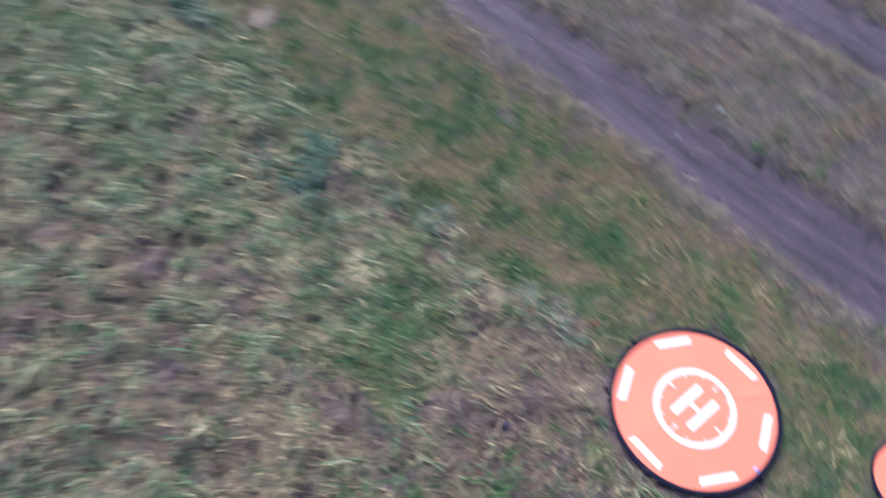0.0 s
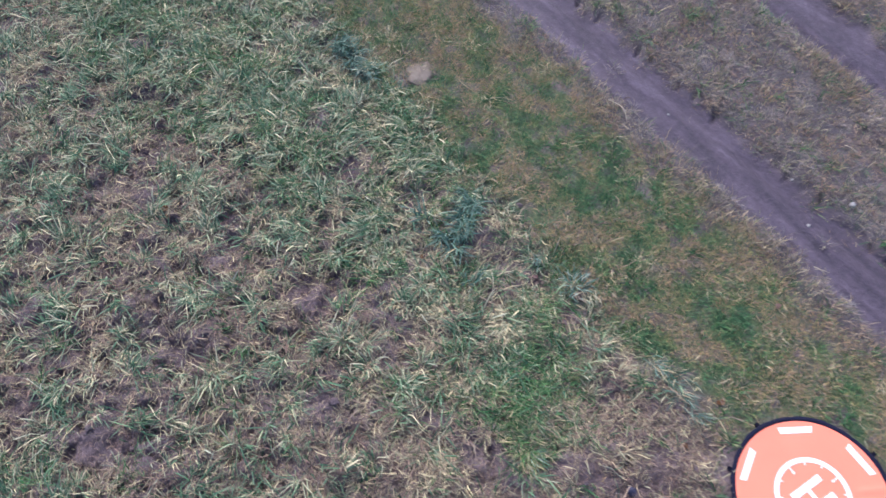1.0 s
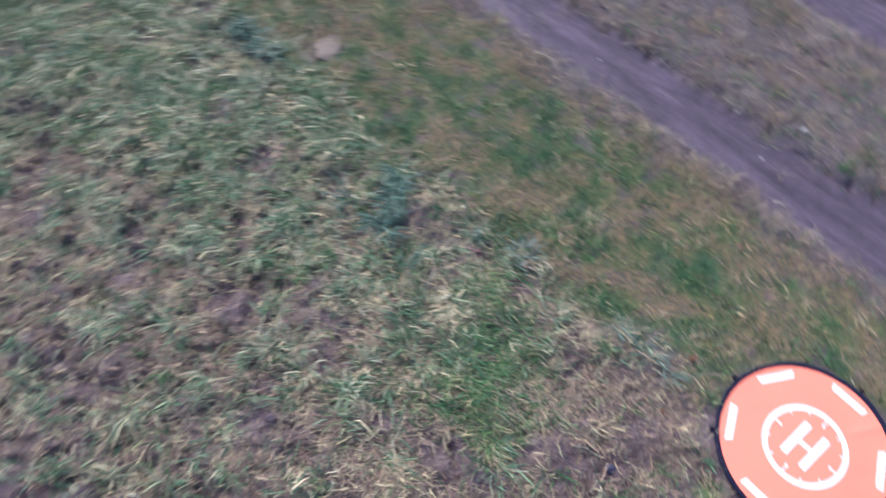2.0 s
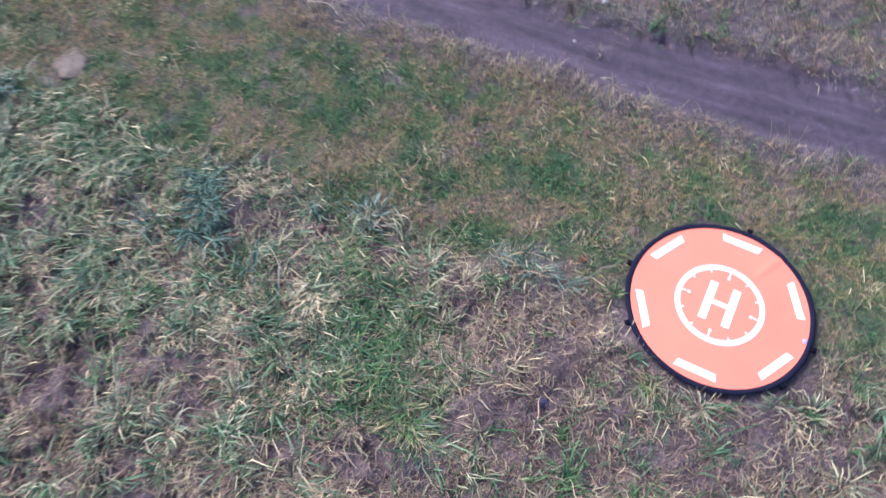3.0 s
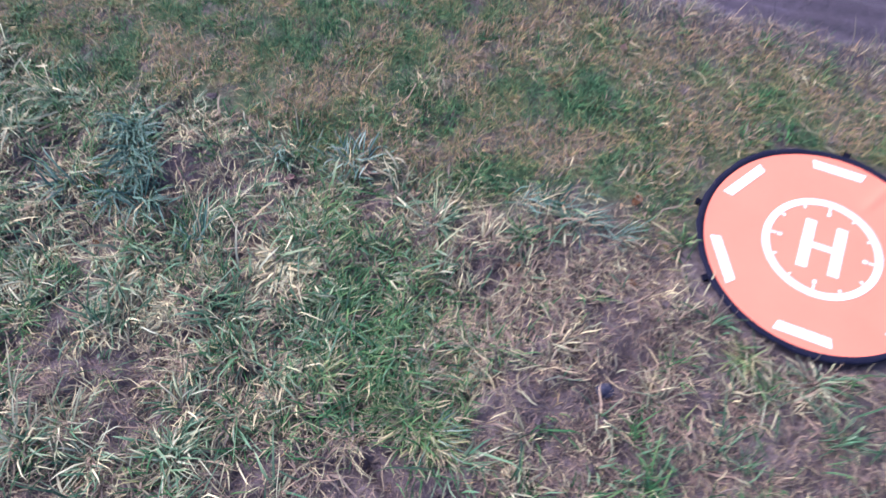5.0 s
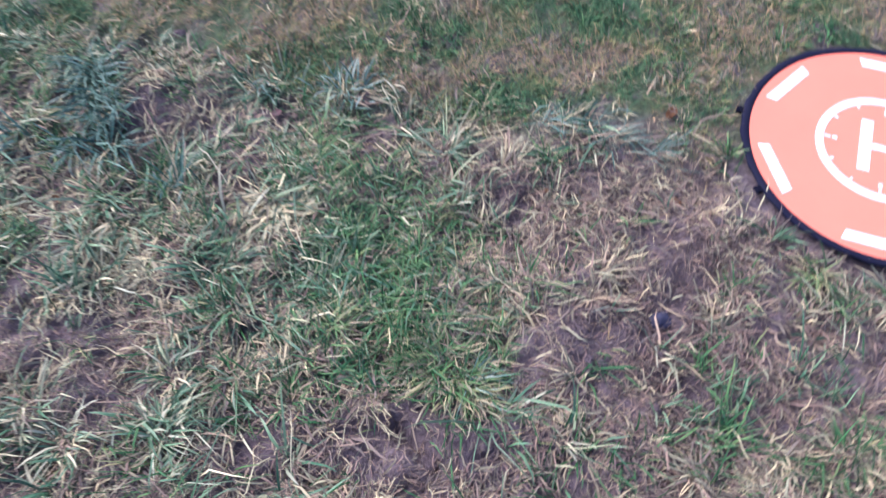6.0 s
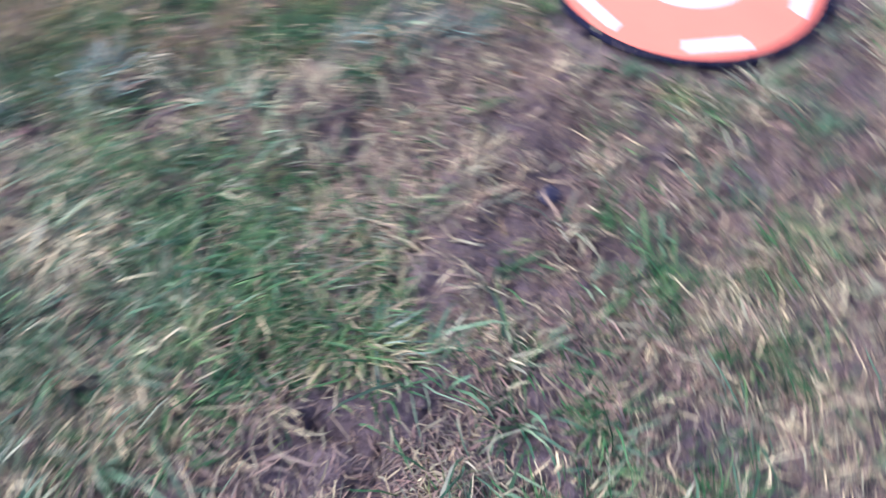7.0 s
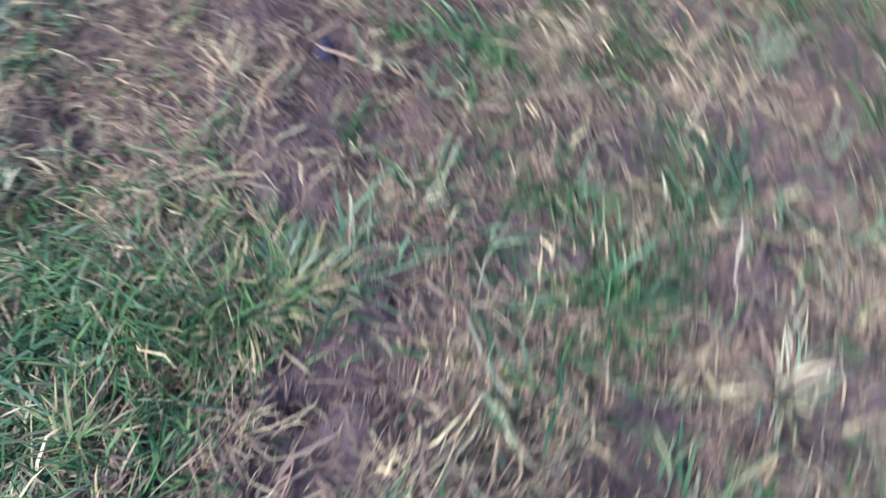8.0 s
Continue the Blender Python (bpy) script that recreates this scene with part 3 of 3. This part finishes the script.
BLUISH = "thick bluish-green grass tuft rising from trampled meadow"
for x0, y0, count, way in ((-0.71, 2.20, 60, -80), (-0.67, 2.13, 110, -75), (-0.66, 2.05, 110, -70), (-0.63, 1.97, 70, -60), (-0.68, 1.90, 70, -75), (-0.60, 1.87, 60, -45), (-0.84, 1.92, 26, -170), (-0.40, 1.71, 24, 80)):
    grass_tuft(x0, y0, count, 0.034, 0.115, 0.0054, M_TEAL, 0.28, BLUISH, way, 0.06)
grass_tuft(-0.18, 2.06, 26, 0.018, 0.085, 0.0046, M_TEAL, 0.62, "small bluish-green grass tuft at the turf's edge", -100)
grass_tuft(0.06, 2.02, 80, 0.05, 0.08, 0.0052, M_TEAL, 0.42, "small bluish-green grass tuft at the turf's edge")
for x0, y0, way in ((0.60, 1.84, -10), (0.70, 1.81, -8), (0.80, 1.77, -15), (0.88, 1.72, -20)):
    grass_tuft(x0, y0, 24, 0.036, 0.105, 0.0036, M_TEAL, 0.22, "bluish-green grass tuft flattened along the ground", way, 0.1, 36)
grass_tuft(-2.00, 2.72, 300, 0.060, 0.10, 0.0055, M_TEAL, 0.06, "dark green grass tuft at the meadow's edge", -30, 0.05)
grass_tuft(-1.88, 2.66, 160, 0.045, 0.10, 0.0055, M_TEAL, 0.22, "dark green grass tuft at the meadow's edge", -30, 0.05)
grass_tuft(-1.74, 2.62, 180, 0.050, 0.10, 0.0055, M_TEAL, 0.46, BLUISH, -40)
grass_tuft(1.09, 1.68, 26, 0.012, 0.085, 0.0055, M_GREEN, 0.55, "star-shaped green grass rosette beside the landing pad")
for x0, y0 in ((-0.62, 1.56), (-0.58, 1.48), (-0.89, 1.59), (-0.86, 1.69), (-0.37, 1.19), (-0.68, 1.14), (-0.77, 1.08), (-0.60, 1.05), (-0.38, 1.04), (1.80, 1.22), (1.38, 1.22), (1.86, 0.95), (-1.09, 1.49), (-1.11, 2.15), (-1.31, 2.29), (-0.93, 2.27), (0.35, 0.37)):
    grass_tuft(x0, y0, 60, 0.034, 0.085, 0.0050, M_GREY_GREEN, 0.72, "pale faded grey-green grass tuft on trampled meadow", None, 0.3)
for x0, y0 in ((0.07, 1.50), (0.16, 1.56), (0.09, 1.38), (0.14, 1.28), (-0.25, 1.33), (-0.07, 1.20), (0.00, 1.16), (-0.10, 1.10), (-0.23, 1.17), (-0.57, 1.71), (0.20, 1.19), (0.22, 1.12), (0.00, 1.34), (0.40, 0.62)):
    grass_tuft(x0, y0, 60, 0.042, 0.072, 0.0042, M_GREEN, 0.36, "dense green grass tuft with a few dead blades", None, 0.25)
for x0, y0 in ((0.91, 2.23), (1.06, 2.15), (0.46, 1.95), (1.04, 1.97), (0.30, 2.22), (0.27, 2.33), (0.02, 2.50), (-0.15, 2.90)):
    grass_tuft(x0, y0, 70, 0.05, 0.042, 0.0030, M_GREEN, 0.30, "bright green grass tuft in the short turf", None, 0.05)
for x0, y0, way in ((0.25, 1.13, 200), (0.29, 1.12, -60), (0.31, 1.08, -20), (0.27, 1.16, 130), (0.01, 1.27, 20), (1.20, 1.30, 230)):
    grass_tuft(x0, y0, 110, 0.028, 0.090, 0.0040, M_GREEN, 0.72, "yellowing grass tuft bending over worn soil", way, 0.3)
grass_tuft(0.31, 1.10, 36, 0.020, 0.095, 0.0046, M_TEAL, 0.45, "small bluish-green grass tuft beside worn soil", -10, 0.1)
for x0, y0, way in ((-0.02, 1.36, 60), (-0.23, 1.26, 200), (-0.37, 1.28, 150), (-0.34, 1.14, 10), (0.55, 1.09, 170), (0.93, 1.20, 100), (1.13, 1.19, 60), (0.47, 1.25, 120), (0.67, 1.35, 10), (0.41, 1.54, 80), (0.49, 1.72, 40),
                    (-0.92, 1.86, 200), (1.30, 1.17, 30), (1.72, 1.18, 300), (0.77, 0.84, 180), (0.21, 0.74, 170), (0.23, 0.61, 150), (0.37, 0.48, 200)):
    grass_tuft(x0, y0, 34, 0.026, 0.070, 0.0044, M_STRAW, 0.66, "bleached straw-coloured dead grass tuft on worn soil", way, 0.4)


for x0, y0, way in ((-0.16, 1.65, 200), (-0.11, 1.63, 330), (-0.15, 1.61, 260)):
    grass_tuft(x0, y0, 90, 0.020, 0.072, 0.0075, M_STRAW, 0.95, "flattened cream-coloured dead grass tuft in green meadow", way, 0.1)


# ---- landing pad ----
def part(name, bm, mat, parent, label="", soft=True):
    me = bpy.data.meshes.new(name)
    bm.to_mesh(me)
    bm.free()
    me.materials.append(mat)
    for p in me.polygons:
        p.use_smooth = soft
    ob = new(name, me)
    ob.parent = parent
    if label:
        ob["label"] = label
    return ob


def cloth_z(x, y):
    """The height of the stretched cloth over the pad's foot: nearly flat, a little wavy."""
    u, v = 0.839 * x + 0.545 * y, 0.839 * y - 0.545 * x + 0.25 * (0.839 * x + 0.545 * y - 0.27) ** 2
    crease = 0.0040 * math.exp(-((v / 0.011) ** 2)) * min(1.0, max(0.0, (u - 0.19) / 0.06))
    return 0.016 + crease + 0.0035 * math.sin(5.2 * x + 0.7) * math.cos(4.1 * y - 0.4) + 0.0012 * math.sin(19 * x + 11 * y)


def sheet(corner_rows, thick=0.0004, lift=0.0004):
    """A thin printed shape that follows the cloth, from rows of points across it."""
    bm = bmesh.new()
    top = [[bm.verts.new((px, py, cloth_z(px, py) + lift + thick)) for px, py in row] for row in corner_rows]
    low = [[bm.verts.new((px, py, cloth_z(px, py) + lift - 0.0004)) for px, py in row] for row in corner_rows]
    r, c = len(top), len(top[0])
    for i in range(r - 1):
        for j in range(c - 1):
            bm.faces.new((top[i][j], top[i][j + 1], top[i + 1][j + 1], top[i + 1][j]))
            bm.faces.new((low[i][j], low[i + 1][j], low[i + 1][j + 1], low[i][j + 1]))
    for i in range(r - 1):
        for j in (0, c - 1):
            bm.faces.new((top[i][j], top[i + 1][j], low[i + 1][j], low[i][j]))
    for j in range(c - 1):
        for i in (0, r - 1):
            bm.faces.new((top[i][j], low[i][j], low[i][j + 1], top[i][j + 1]))
    bmesh.ops.recalc_face_normals(bm, faces=bm.faces)
    return bm


def bar_rows(x0, x1, y0, y1, cols=8, slant=0.0):
    """A bar from x0 to x1 and y0 to y1, whose ends lean outward by slant at y1."""
    rows = []
    for k in range(3):
        f = k / 2
        a, b = x0 - slant * f, x1 + slant * f
        rows.append([(a + (b - a) * j / cols, y0 + (y1 - y0) * f) for j in range(cols + 1)])
    return rows


def turned(rows, deg):
    c, s = math.cos(radians(deg)), math.sin(radians(deg))
    return [[(c * px - s * py, s * px + c * py) for px, py in row] for row in rows]


def disc_bm(radius, rings=16, spokes=72):
    rows = [[(radius * i / rings * math.cos(2 * math.pi * j / spokes), radius * i / rings * math.sin(2 * math.pi * j / spokes)) for j in range(spokes)] for i in range(1, rings + 1)]
    bm = bmesh.new()
    for sgn in (1, -1):
        off = 0.0 if sgn > 0 else -0.003
        mid = bm.verts.new((0, 0, cloth_z(0, 0) + off))
        vs = [[bm.verts.new((px, py, cloth_z(px, py) + off)) for px, py in row] for row in rows]
        for j in range(spokes):
            k = (j + 1) % spokes
            bm.faces.new((mid, vs[0][j], vs[0][k])[::sgn])
            for i in range(rings - 1):
                bm.faces.new((vs[i][j], vs[i + 1][j], vs[i + 1][k], vs[i][k])[::sgn])
    return bm


def rim_bm(r_in, r_out, spokes=120):
    """The bound edge over the spring hoop: a rounded band, slightly puckered."""
    prof = [(0.0, 0.0005), (0.18, 0.0032), (0.5, 0.0050), (0.82, 0.0042), (1.0, 0.0), (0.9, -0.0055), (0.5, -0.0075), (0.05, -0.0045)]
    bm = bmesh.new()
    loops = []
    for j in range(spokes):
        a = 2 * math.pi * j / spokes
        puck = 0.0016 * math.sin(7 * a + 2) + 0.0012 * math.sin(23 * a) + 0.0009 * math.sin(41 * a + 1)
        row = []
        for f, h in prof:
            r = r_in + (r_out - r_in) * f + puck * f
            px, py = r * math.cos(a), r * math.sin(a)
            row.append(bm.verts.new((px, py, cloth_z(px, py) + h)))
        loops.append(row)
    for j in range(spokes):
        a, b = loops[j], loops[(j + 1) % spokes]
        for i in range(len(prof)):
            k = (i + 1) % len(prof)
            bm.faces.new((a[i], b[i], b[k], a[k]))
    bmesh.ops.recalc_face_normals(bm, faces=bm.faces)
    return bm


def strap_bm(ang, r0, length=0.021, width=0.020):
    """A folded webbing loop for a peg, standing out from the rim."""
    bm = bmesh.new()
    c, s = math.cos(radians(ang)), math.sin(radians(ang))
    path = [(0.0, 0.003), (0.5, 0.006), (0.9, 0.004), (1.0, -0.001), (0.9, -0.005), (0.4, -0.007), (0.0, -0.006)]
    rows = []
    for f, h in path:
        r = r0 + length * f
        row = []
        for w in (-width / 2, width / 2):
            px, py = r * c - w * s, r * s + w * c
            row.append(bm.verts.new((px, py, cloth_z(r0 * c, r0 * s) + h)))
        rows.append(row)
    for a, b in zip(rows, rows[1:]):
        bm.faces.new((a[0], a[1], b[1], b[0]))
    bmesh.ops.solidify(bm, geom=list(bm.faces), thickness=0.0016)
    return bm


def ring_rows(r0, r1, n=72):
    return [[(r * math.cos(2 * math.pi * j / n), r * math.sin(2 * math.pi * j / n)) for j in range(n + 1)] for r in (r0, (r0 + r1) / 2, r1)]


def landing_pad():
    pad = tagged(new("landing_pad"), "round orange drone landing pad with white print lying on grass", "landing pad")
    part("cloth", disc_bm(0.359, 40, 144), M_ORANGE, pad, "orange nylon cloth")
    part("rim", rim_bm(0.355, PAD_R), M_NAVY, pad, "dark navy bound rim")
    for k in range(6):
        part("edge_mark", sheet(turned(bar_rows(-0.075, 0.075, 0.295, 0.325, 8, 0.009), 60 * k - 90)), M_WHITE, pad, "white printed bar" if k == 0 else "", False)
    part("ring", sheet(ring_rows(0.1565, 0.1785)), M_WHITE, pad, "white printed ring", False)
    h = part("letter_h", sheet(turned(bar_rows(-0.088, 0.088, 0.031, 0.063), 60)), M_WHITE, pad, "white printed capital letter H", False)
    part("stroke", sheet(turned(bar_rows(-0.088, 0.088, -0.063, -0.031), 60)), M_WHITE, h, "", False)
    part("crossbar", sheet(turned(bar_rows(-0.0095, 0.0095, -0.0305, 0.0305), 60)), M_WHITE, h, "", False)
    for k in range(12):
        long = k % 3 == 2
        part("tick", sheet(turned(bar_rows(-0.003, 0.003, 0.138 if long else 0.144, 0.1545, 2), 30 * k - 90)), M_WHITE, pad, "", False)
        if long:
            part("compass_mark", sheet(turned(bar_rows(-0.005, 0.005, 0.121, 0.134, 2), 30 * k - 90)), M_WHITE, pad, "", False)
    for ang in (153.0, 63.0, -28.0, -166.0, -60.0):
        part("peg_loop", strap_bm(ang - PAD_TURN, PAD_R - 0.002), M_NAVY, pad, "black webbing peg loop")
    part("tag", sheet(turned(bar_rows(-0.008, 0.008, 0.336, 0.357, 2), -25 - 90 - PAD_TURN)), M_TAG, pad, "small pale lilac sewn tag")
    pad.matrix_world = pose(PAD_X, PAD_Y, 0.004, 0, 0, PAD_TURN)
    return pad


def small_disc():
    disc = tagged(new("marker_disc"), "small orange cloth disc on the grass, its edge shadow added as a dark ring", "marker disc")
    part("cloth", disc_bm(DISC_R - 0.012, 8, 48), M_ORANGE, disc)
    # dark ring all round, put in for the shadow at the disc's lower edge
    part("rim", rim_bm(DISC_R - 0.014, DISC_R, 72), M_NAVY, disc)
    disc.matrix_world = pose(DISC_X, DISC_Y, 0.004, 0, 0, 20)
    return disc


landing_pad()
small_disc()


# ---- loose things on the ground ----
def speckled(name, c0, c1, rough=0.8, scale=60.0):
    m, n, l, b = material(name, rough, 0.3)
    t = noise_tex(n, l, scale, 5.0, 0.65)
    r = ramp(n, [(0.3, c0), (0.7, c1)])
    l.new(t.outputs["Fac"], r.inputs["Fac"])
    l.new(r.outputs["Color"], b.inputs["Base Color"])
    bump(n, l, t.outputs["Fac"], 0.5, 0.004, b)
    return m


M_RUST = speckled("rusty_leaf", (0.16, 0.068, 0.035), (0.28, 0.13, 0.06))
M_ROSE = speckled("reddish_leaf", (0.27, 0.150, 0.145), (0.38, 0.225, 0.215))
M_PALE_STONE = speckled("pale_stone", (0.24, 0.225, 0.22), (0.36, 0.34, 0.33))
M_DARK_STONE = speckled("dark_stone", (0.022, 0.022, 0.045), (0.055, 0.050, 0.085), 0.75)
M_SAND = speckled("sandy_clod", (0.13, 0.10, 0.082), (0.21, 0.168, 0.138), 0.9, 35.0)
M_STALK = speckled("dry_stalk", (0.38, 0.31, 0.21), (0.56, 0.49, 0.37), 0.6)
M_TWIG = speckled("red_twig", (0.16, 0.06, 0.04), (0.27, 0.11, 0.07), 0.7)


def z_at(x, y):
    return float(ground_z(np.array([float(x)]), np.array([float(y)]))[0])


def one_mesh(name, bm, mat, x, y, z, turn, label, category, group=""):
    me = bpy.data.meshes.new(name)
    bm.to_mesh(me)
    bm.free()
    me.materials.append(mat)
    for p in me.polygons:
        p.use_smooth = True
    ob = tagged(new(name, me), label, category, group)
    ob.matrix_world = pose(x, y, z, 0, 0, turn)
    return ob


def stone(name, x, y, size, flat, mat, label, category, seed, sink=0.35, group=""):
    """An irregular worn lump, partly sunk in the soil."""
    bm = bmesh.new()
    bmesh.ops.create_icosphere(bm, subdivisions=3, radius=1.0)
    for v in bm.verts:
        d = v.co.normalized()
        k = 1 + 0.40 * noise.noise(d * 1.3 + Vector((seed, 0, 0))) + 0.20 * noise.noise(d * 3.7 + Vector((0, seed, 0))) + 0.08 * noise.noise(d * 8.1)
        v.co = Vector((d.x * k * size * 0.5, d.y * k * size * 0.42, d.z * k * size * 0.5 * flat))
    return one_mesh(name, bm, mat, x, y, z_at(x, y) + size * flat * (0.5 - sink), seed * 57, label, category, group)


def dead_leaf(x, y, length, mat, turn, label, seed):
    """A curled fallen leaf with a raised midrib and a short stem."""
    leaf = tagged(new("dead_leaf"), label, "leaf")
    bm = bmesh.new()
    rows, cols = 9, 7
    grid = []
    for i in range(rows):
        t = i / (rows - 1)
        half = 0.32 * length * math.sin(math.pi * min(1, t * 0.97 + 0.03)) ** 0.75 * (1 + 0.10 * math.sin(9 * t + seed))
        row = []
        for j in range(cols):
            f = 2 * j / (cols - 1) - 1
            z = 0.05 * length * f * f + 0.08 * length * (t - 0.4) ** 2 + 0.03 * length * math.sin(5 * t + 3 * f + seed)
            row.append(bm.verts.new(((t - 0.5) * length, f * half, z)))
        grid.append(row)
    for i in range(rows - 1):
        for j in range(cols - 1):
            bm.faces.new((grid[i][j], grid[i][j + 1], grid[i + 1][j + 1], grid[i + 1][j]))
    bmesh.ops.solidify(bm, geom=list(bm.faces), thickness=0.0008)
    part("leaf_blade", bm, mat, leaf)
    stem = bmesh.new()
    tube(stem, [(-0.78 * length, 0.02 * length, 0.03 * length), (-0.6 * length, 0, 0.02 * length), (-0.3 * length, 0, 0.012 * length), (0.3 * length, 0, 0.006 * length)], 0.0010)
    part("leaf_stem", stem, mat, leaf)
    leaf.matrix_world = pose(x, y, z_at(x, y) + 0.010, 8, -6, turn)
    return leaf


def tube(bm, pts, radius, sides=6):
    rings = []
    for k, p in enumerate(pts):
        p = Vector(p)
        d = (Vector(pts[min(k + 1, len(pts) - 1)]) - Vector(pts[max(k - 1, 0)])).normalized()
        u = d.cross(Vector((0.1, 0.2, 1))).normalized()
        v = d.cross(u)
        r = radius * (1 - 0.45 * k / (len(pts) - 1))
        rings.append([bm.verts.new(p + r * (math.cos(2 * math.pi * s / sides) * u + math.sin(2 * math.pi * s / sides) * v)) for s in range(sides)])
    for a, b in zip(rings, rings[1:]):
        for s in range(sides):
            bm.faces.new((a[s], a[(s + 1) % sides], b[(s + 1) % sides], b[s]))
    bm.faces.new(rings[0][::-1])
    bm.faces.new(rings[-1])


def stalk(name, x0, y0, x1, y1, radius, mat, label, category, bow=0.06, high=0.022, seed=0):
    """A thin stem lying loosely over the grass, slightly bowed and kinked."""
    bm = bmesh.new()
    dx, dy = x1 - x0, y1 - y0
    pts = []
    for k in range(9):
        t = k / 8
        side = bow * math.sin(math.pi * t) + 0.012 * math.sin(7 * t + seed)
        px, py = dx * (t - 0.5) - dy * side, dy * (t - 0.5) + dx * side
        pts.append((px, py, z_at((x0 + x1) / 2 + px, (y0 + y1) / 2 + py) + high + 0.008 * math.sin(math.pi * t)))
    tube(bm, pts, radius)
    return one_mesh(name, bm, mat, (x0 + x1) / 2, (y0 + y1) / 2, 0, 0, label, category)


dead_leaf(0.97, 1.84, 0.045, M_RUST, 40, "curled rusty-brown fallen leaf on short grass", 1)
for lx, ly, ls, lt in ((-2.08, 1.18, 0.050, 30), (-2.04, 1.15, 0.042, 150), (-0.02, 1.36, 0.026, 80), (0.35, 1.06, 0.028, 210), (0.58, 1.62, 0.024, 10), (-0.72, 1.72, 0.030, 120)):
    dead_leaf(lx, ly, ls, M_RUST, lt, "small rusty-brown scrap of leaf caught in the grass", lt * 0.1)
dead_leaf(0.91, 1.55, 0.034, M_RUST, 160, "small rusty fallen leaf on worn soil", 2)
for lx, ly, ls, lt in ((-0.14, 1.945, 0.034, 15), (-0.115, 1.925, 0.028, 100), (-0.16, 1.92, 0.024, 200), (-0.09, 1.94, 0.022, 300)):
    dead_leaf(lx, ly, ls, M_ROSE, lt, "faded pinkish scrap of a fallen leaf on bare soil", lt * 0.1)
dead_leaf(1.02, 2.50, 0.040, M_ROSE, 70, "dull pinkish fallen leaf in the turf", 5)
stone("dark_pebble", 0.787, 1.214, 0.054, 0.8, M_DARK_STONE, "smooth blue-black pebble half sunk in worn soil", "stone", 3, 0.52)
stone("pale_stone", 1.15, 3.34, 0.040, 0.7, M_PALE_STONE, "pale grey stone on the rut's far edge", "stone", 5)
stone("pebble", 0.80, 3.33, 0.018, 0.7, M_PALE_STONE, "tiny pale pebble pressed in rut mud", "stone", 7, group="pebbles in the mud")
stone("pebble", 0.99, 3.09, 0.020, 0.6, M_PALE_STONE, "tiny pale pebble pressed in rut mud", "stone", 8, group="pebbles in the mud")
stone("pebble", -0.01, 3.39, 0.017, 0.7, M_PALE_STONE, "tiny pale pebble pressed in rut mud", "stone", 9, group="pebbles in the mud")
stone("sandy_clod", -1.45, 2.80, 0.20, 0.10, M_SAND, "flat sandy clod among the green turf", "clod", 11, 0.40)
for cx, cy, cs, seed in ((0.20, 0.93, 0.05, 21), (0.33, 0.95, 0.035, 22), (-1.30, 0.10, 0.035, 23), (-1.52, 0.06, 0.04, 24), (0.62, 1.12, 0.035, 25), (-0.62, 0.80, 0.05, 26), (0.47, 0.68, 0.04, 27), (1.70, 1.20, 0.04, 28), (-0.44, 2.30, 0.04, 29), (0.80, 0.62, 0.045, 30), (1.00, 1.47, 0.03, 31)):
    stone("earth_clod", cx, cy, cs, 0.6, M_SOIL, "crumbly purple-brown clod on bare soil", "clod", seed, group="clods of earth")
for k in range(16):
    stone("earth_clod", 0.35 + 0.85 * rng.random(), 0.45 + 0.75 * rng.random(), 0.016 + 0.020 * rng.random(), 0.65, M_SOIL, "small crumbly purple-brown clod on worn soil", "clod", 41 + k, group="clods of earth")
STALK = "long pale dry grass stalk lying across grass"
stalk("dry_stalk", -0.35, 1.84, -0.26, 1.69, 0.0020, M_STALK, STALK, "stalk", 0.05, 0.052, 1)
stalk("dry_stalk", 0.60, 0.46, 0.43, 0.46, 0.0018, M_STALK, STALK, "stalk", 0.03, 0.045, 2)
stalk("dry_stalk", 0.97, 3.72, 1.06, 3.70, 0.0018, M_STALK, STALK, "stalk", 0.02, 0.022, 3)
stalk("dry_stalk", -0.36, 3.25, -0.19, 3.16, 0.0022, M_STALK, "bowed pale dry stalk beside the rut", "stalk", 0.16, 0.02, 4)
stalk("dry_stalk", 1.10, 2.84, 1.17, 2.83, 0.0024, M_STALK, "short thick pale straw at the rut's edge", "stalk", 0.03, 0.02, 5)
stalk("dry_stalk", 1.11, 2.82, 1.18, 2.85, 0.0020, M_STALK, "short thick pale straw at the rut's edge", "stalk", 0.05, 0.024, 6)
stalk("red_twig", -4.10, 1.62, -3.86, 1.88, 0.004, M_TWIG, "thin reddish-brown twig lying on the meadow", "twig", 0.04, 0.03, 7)
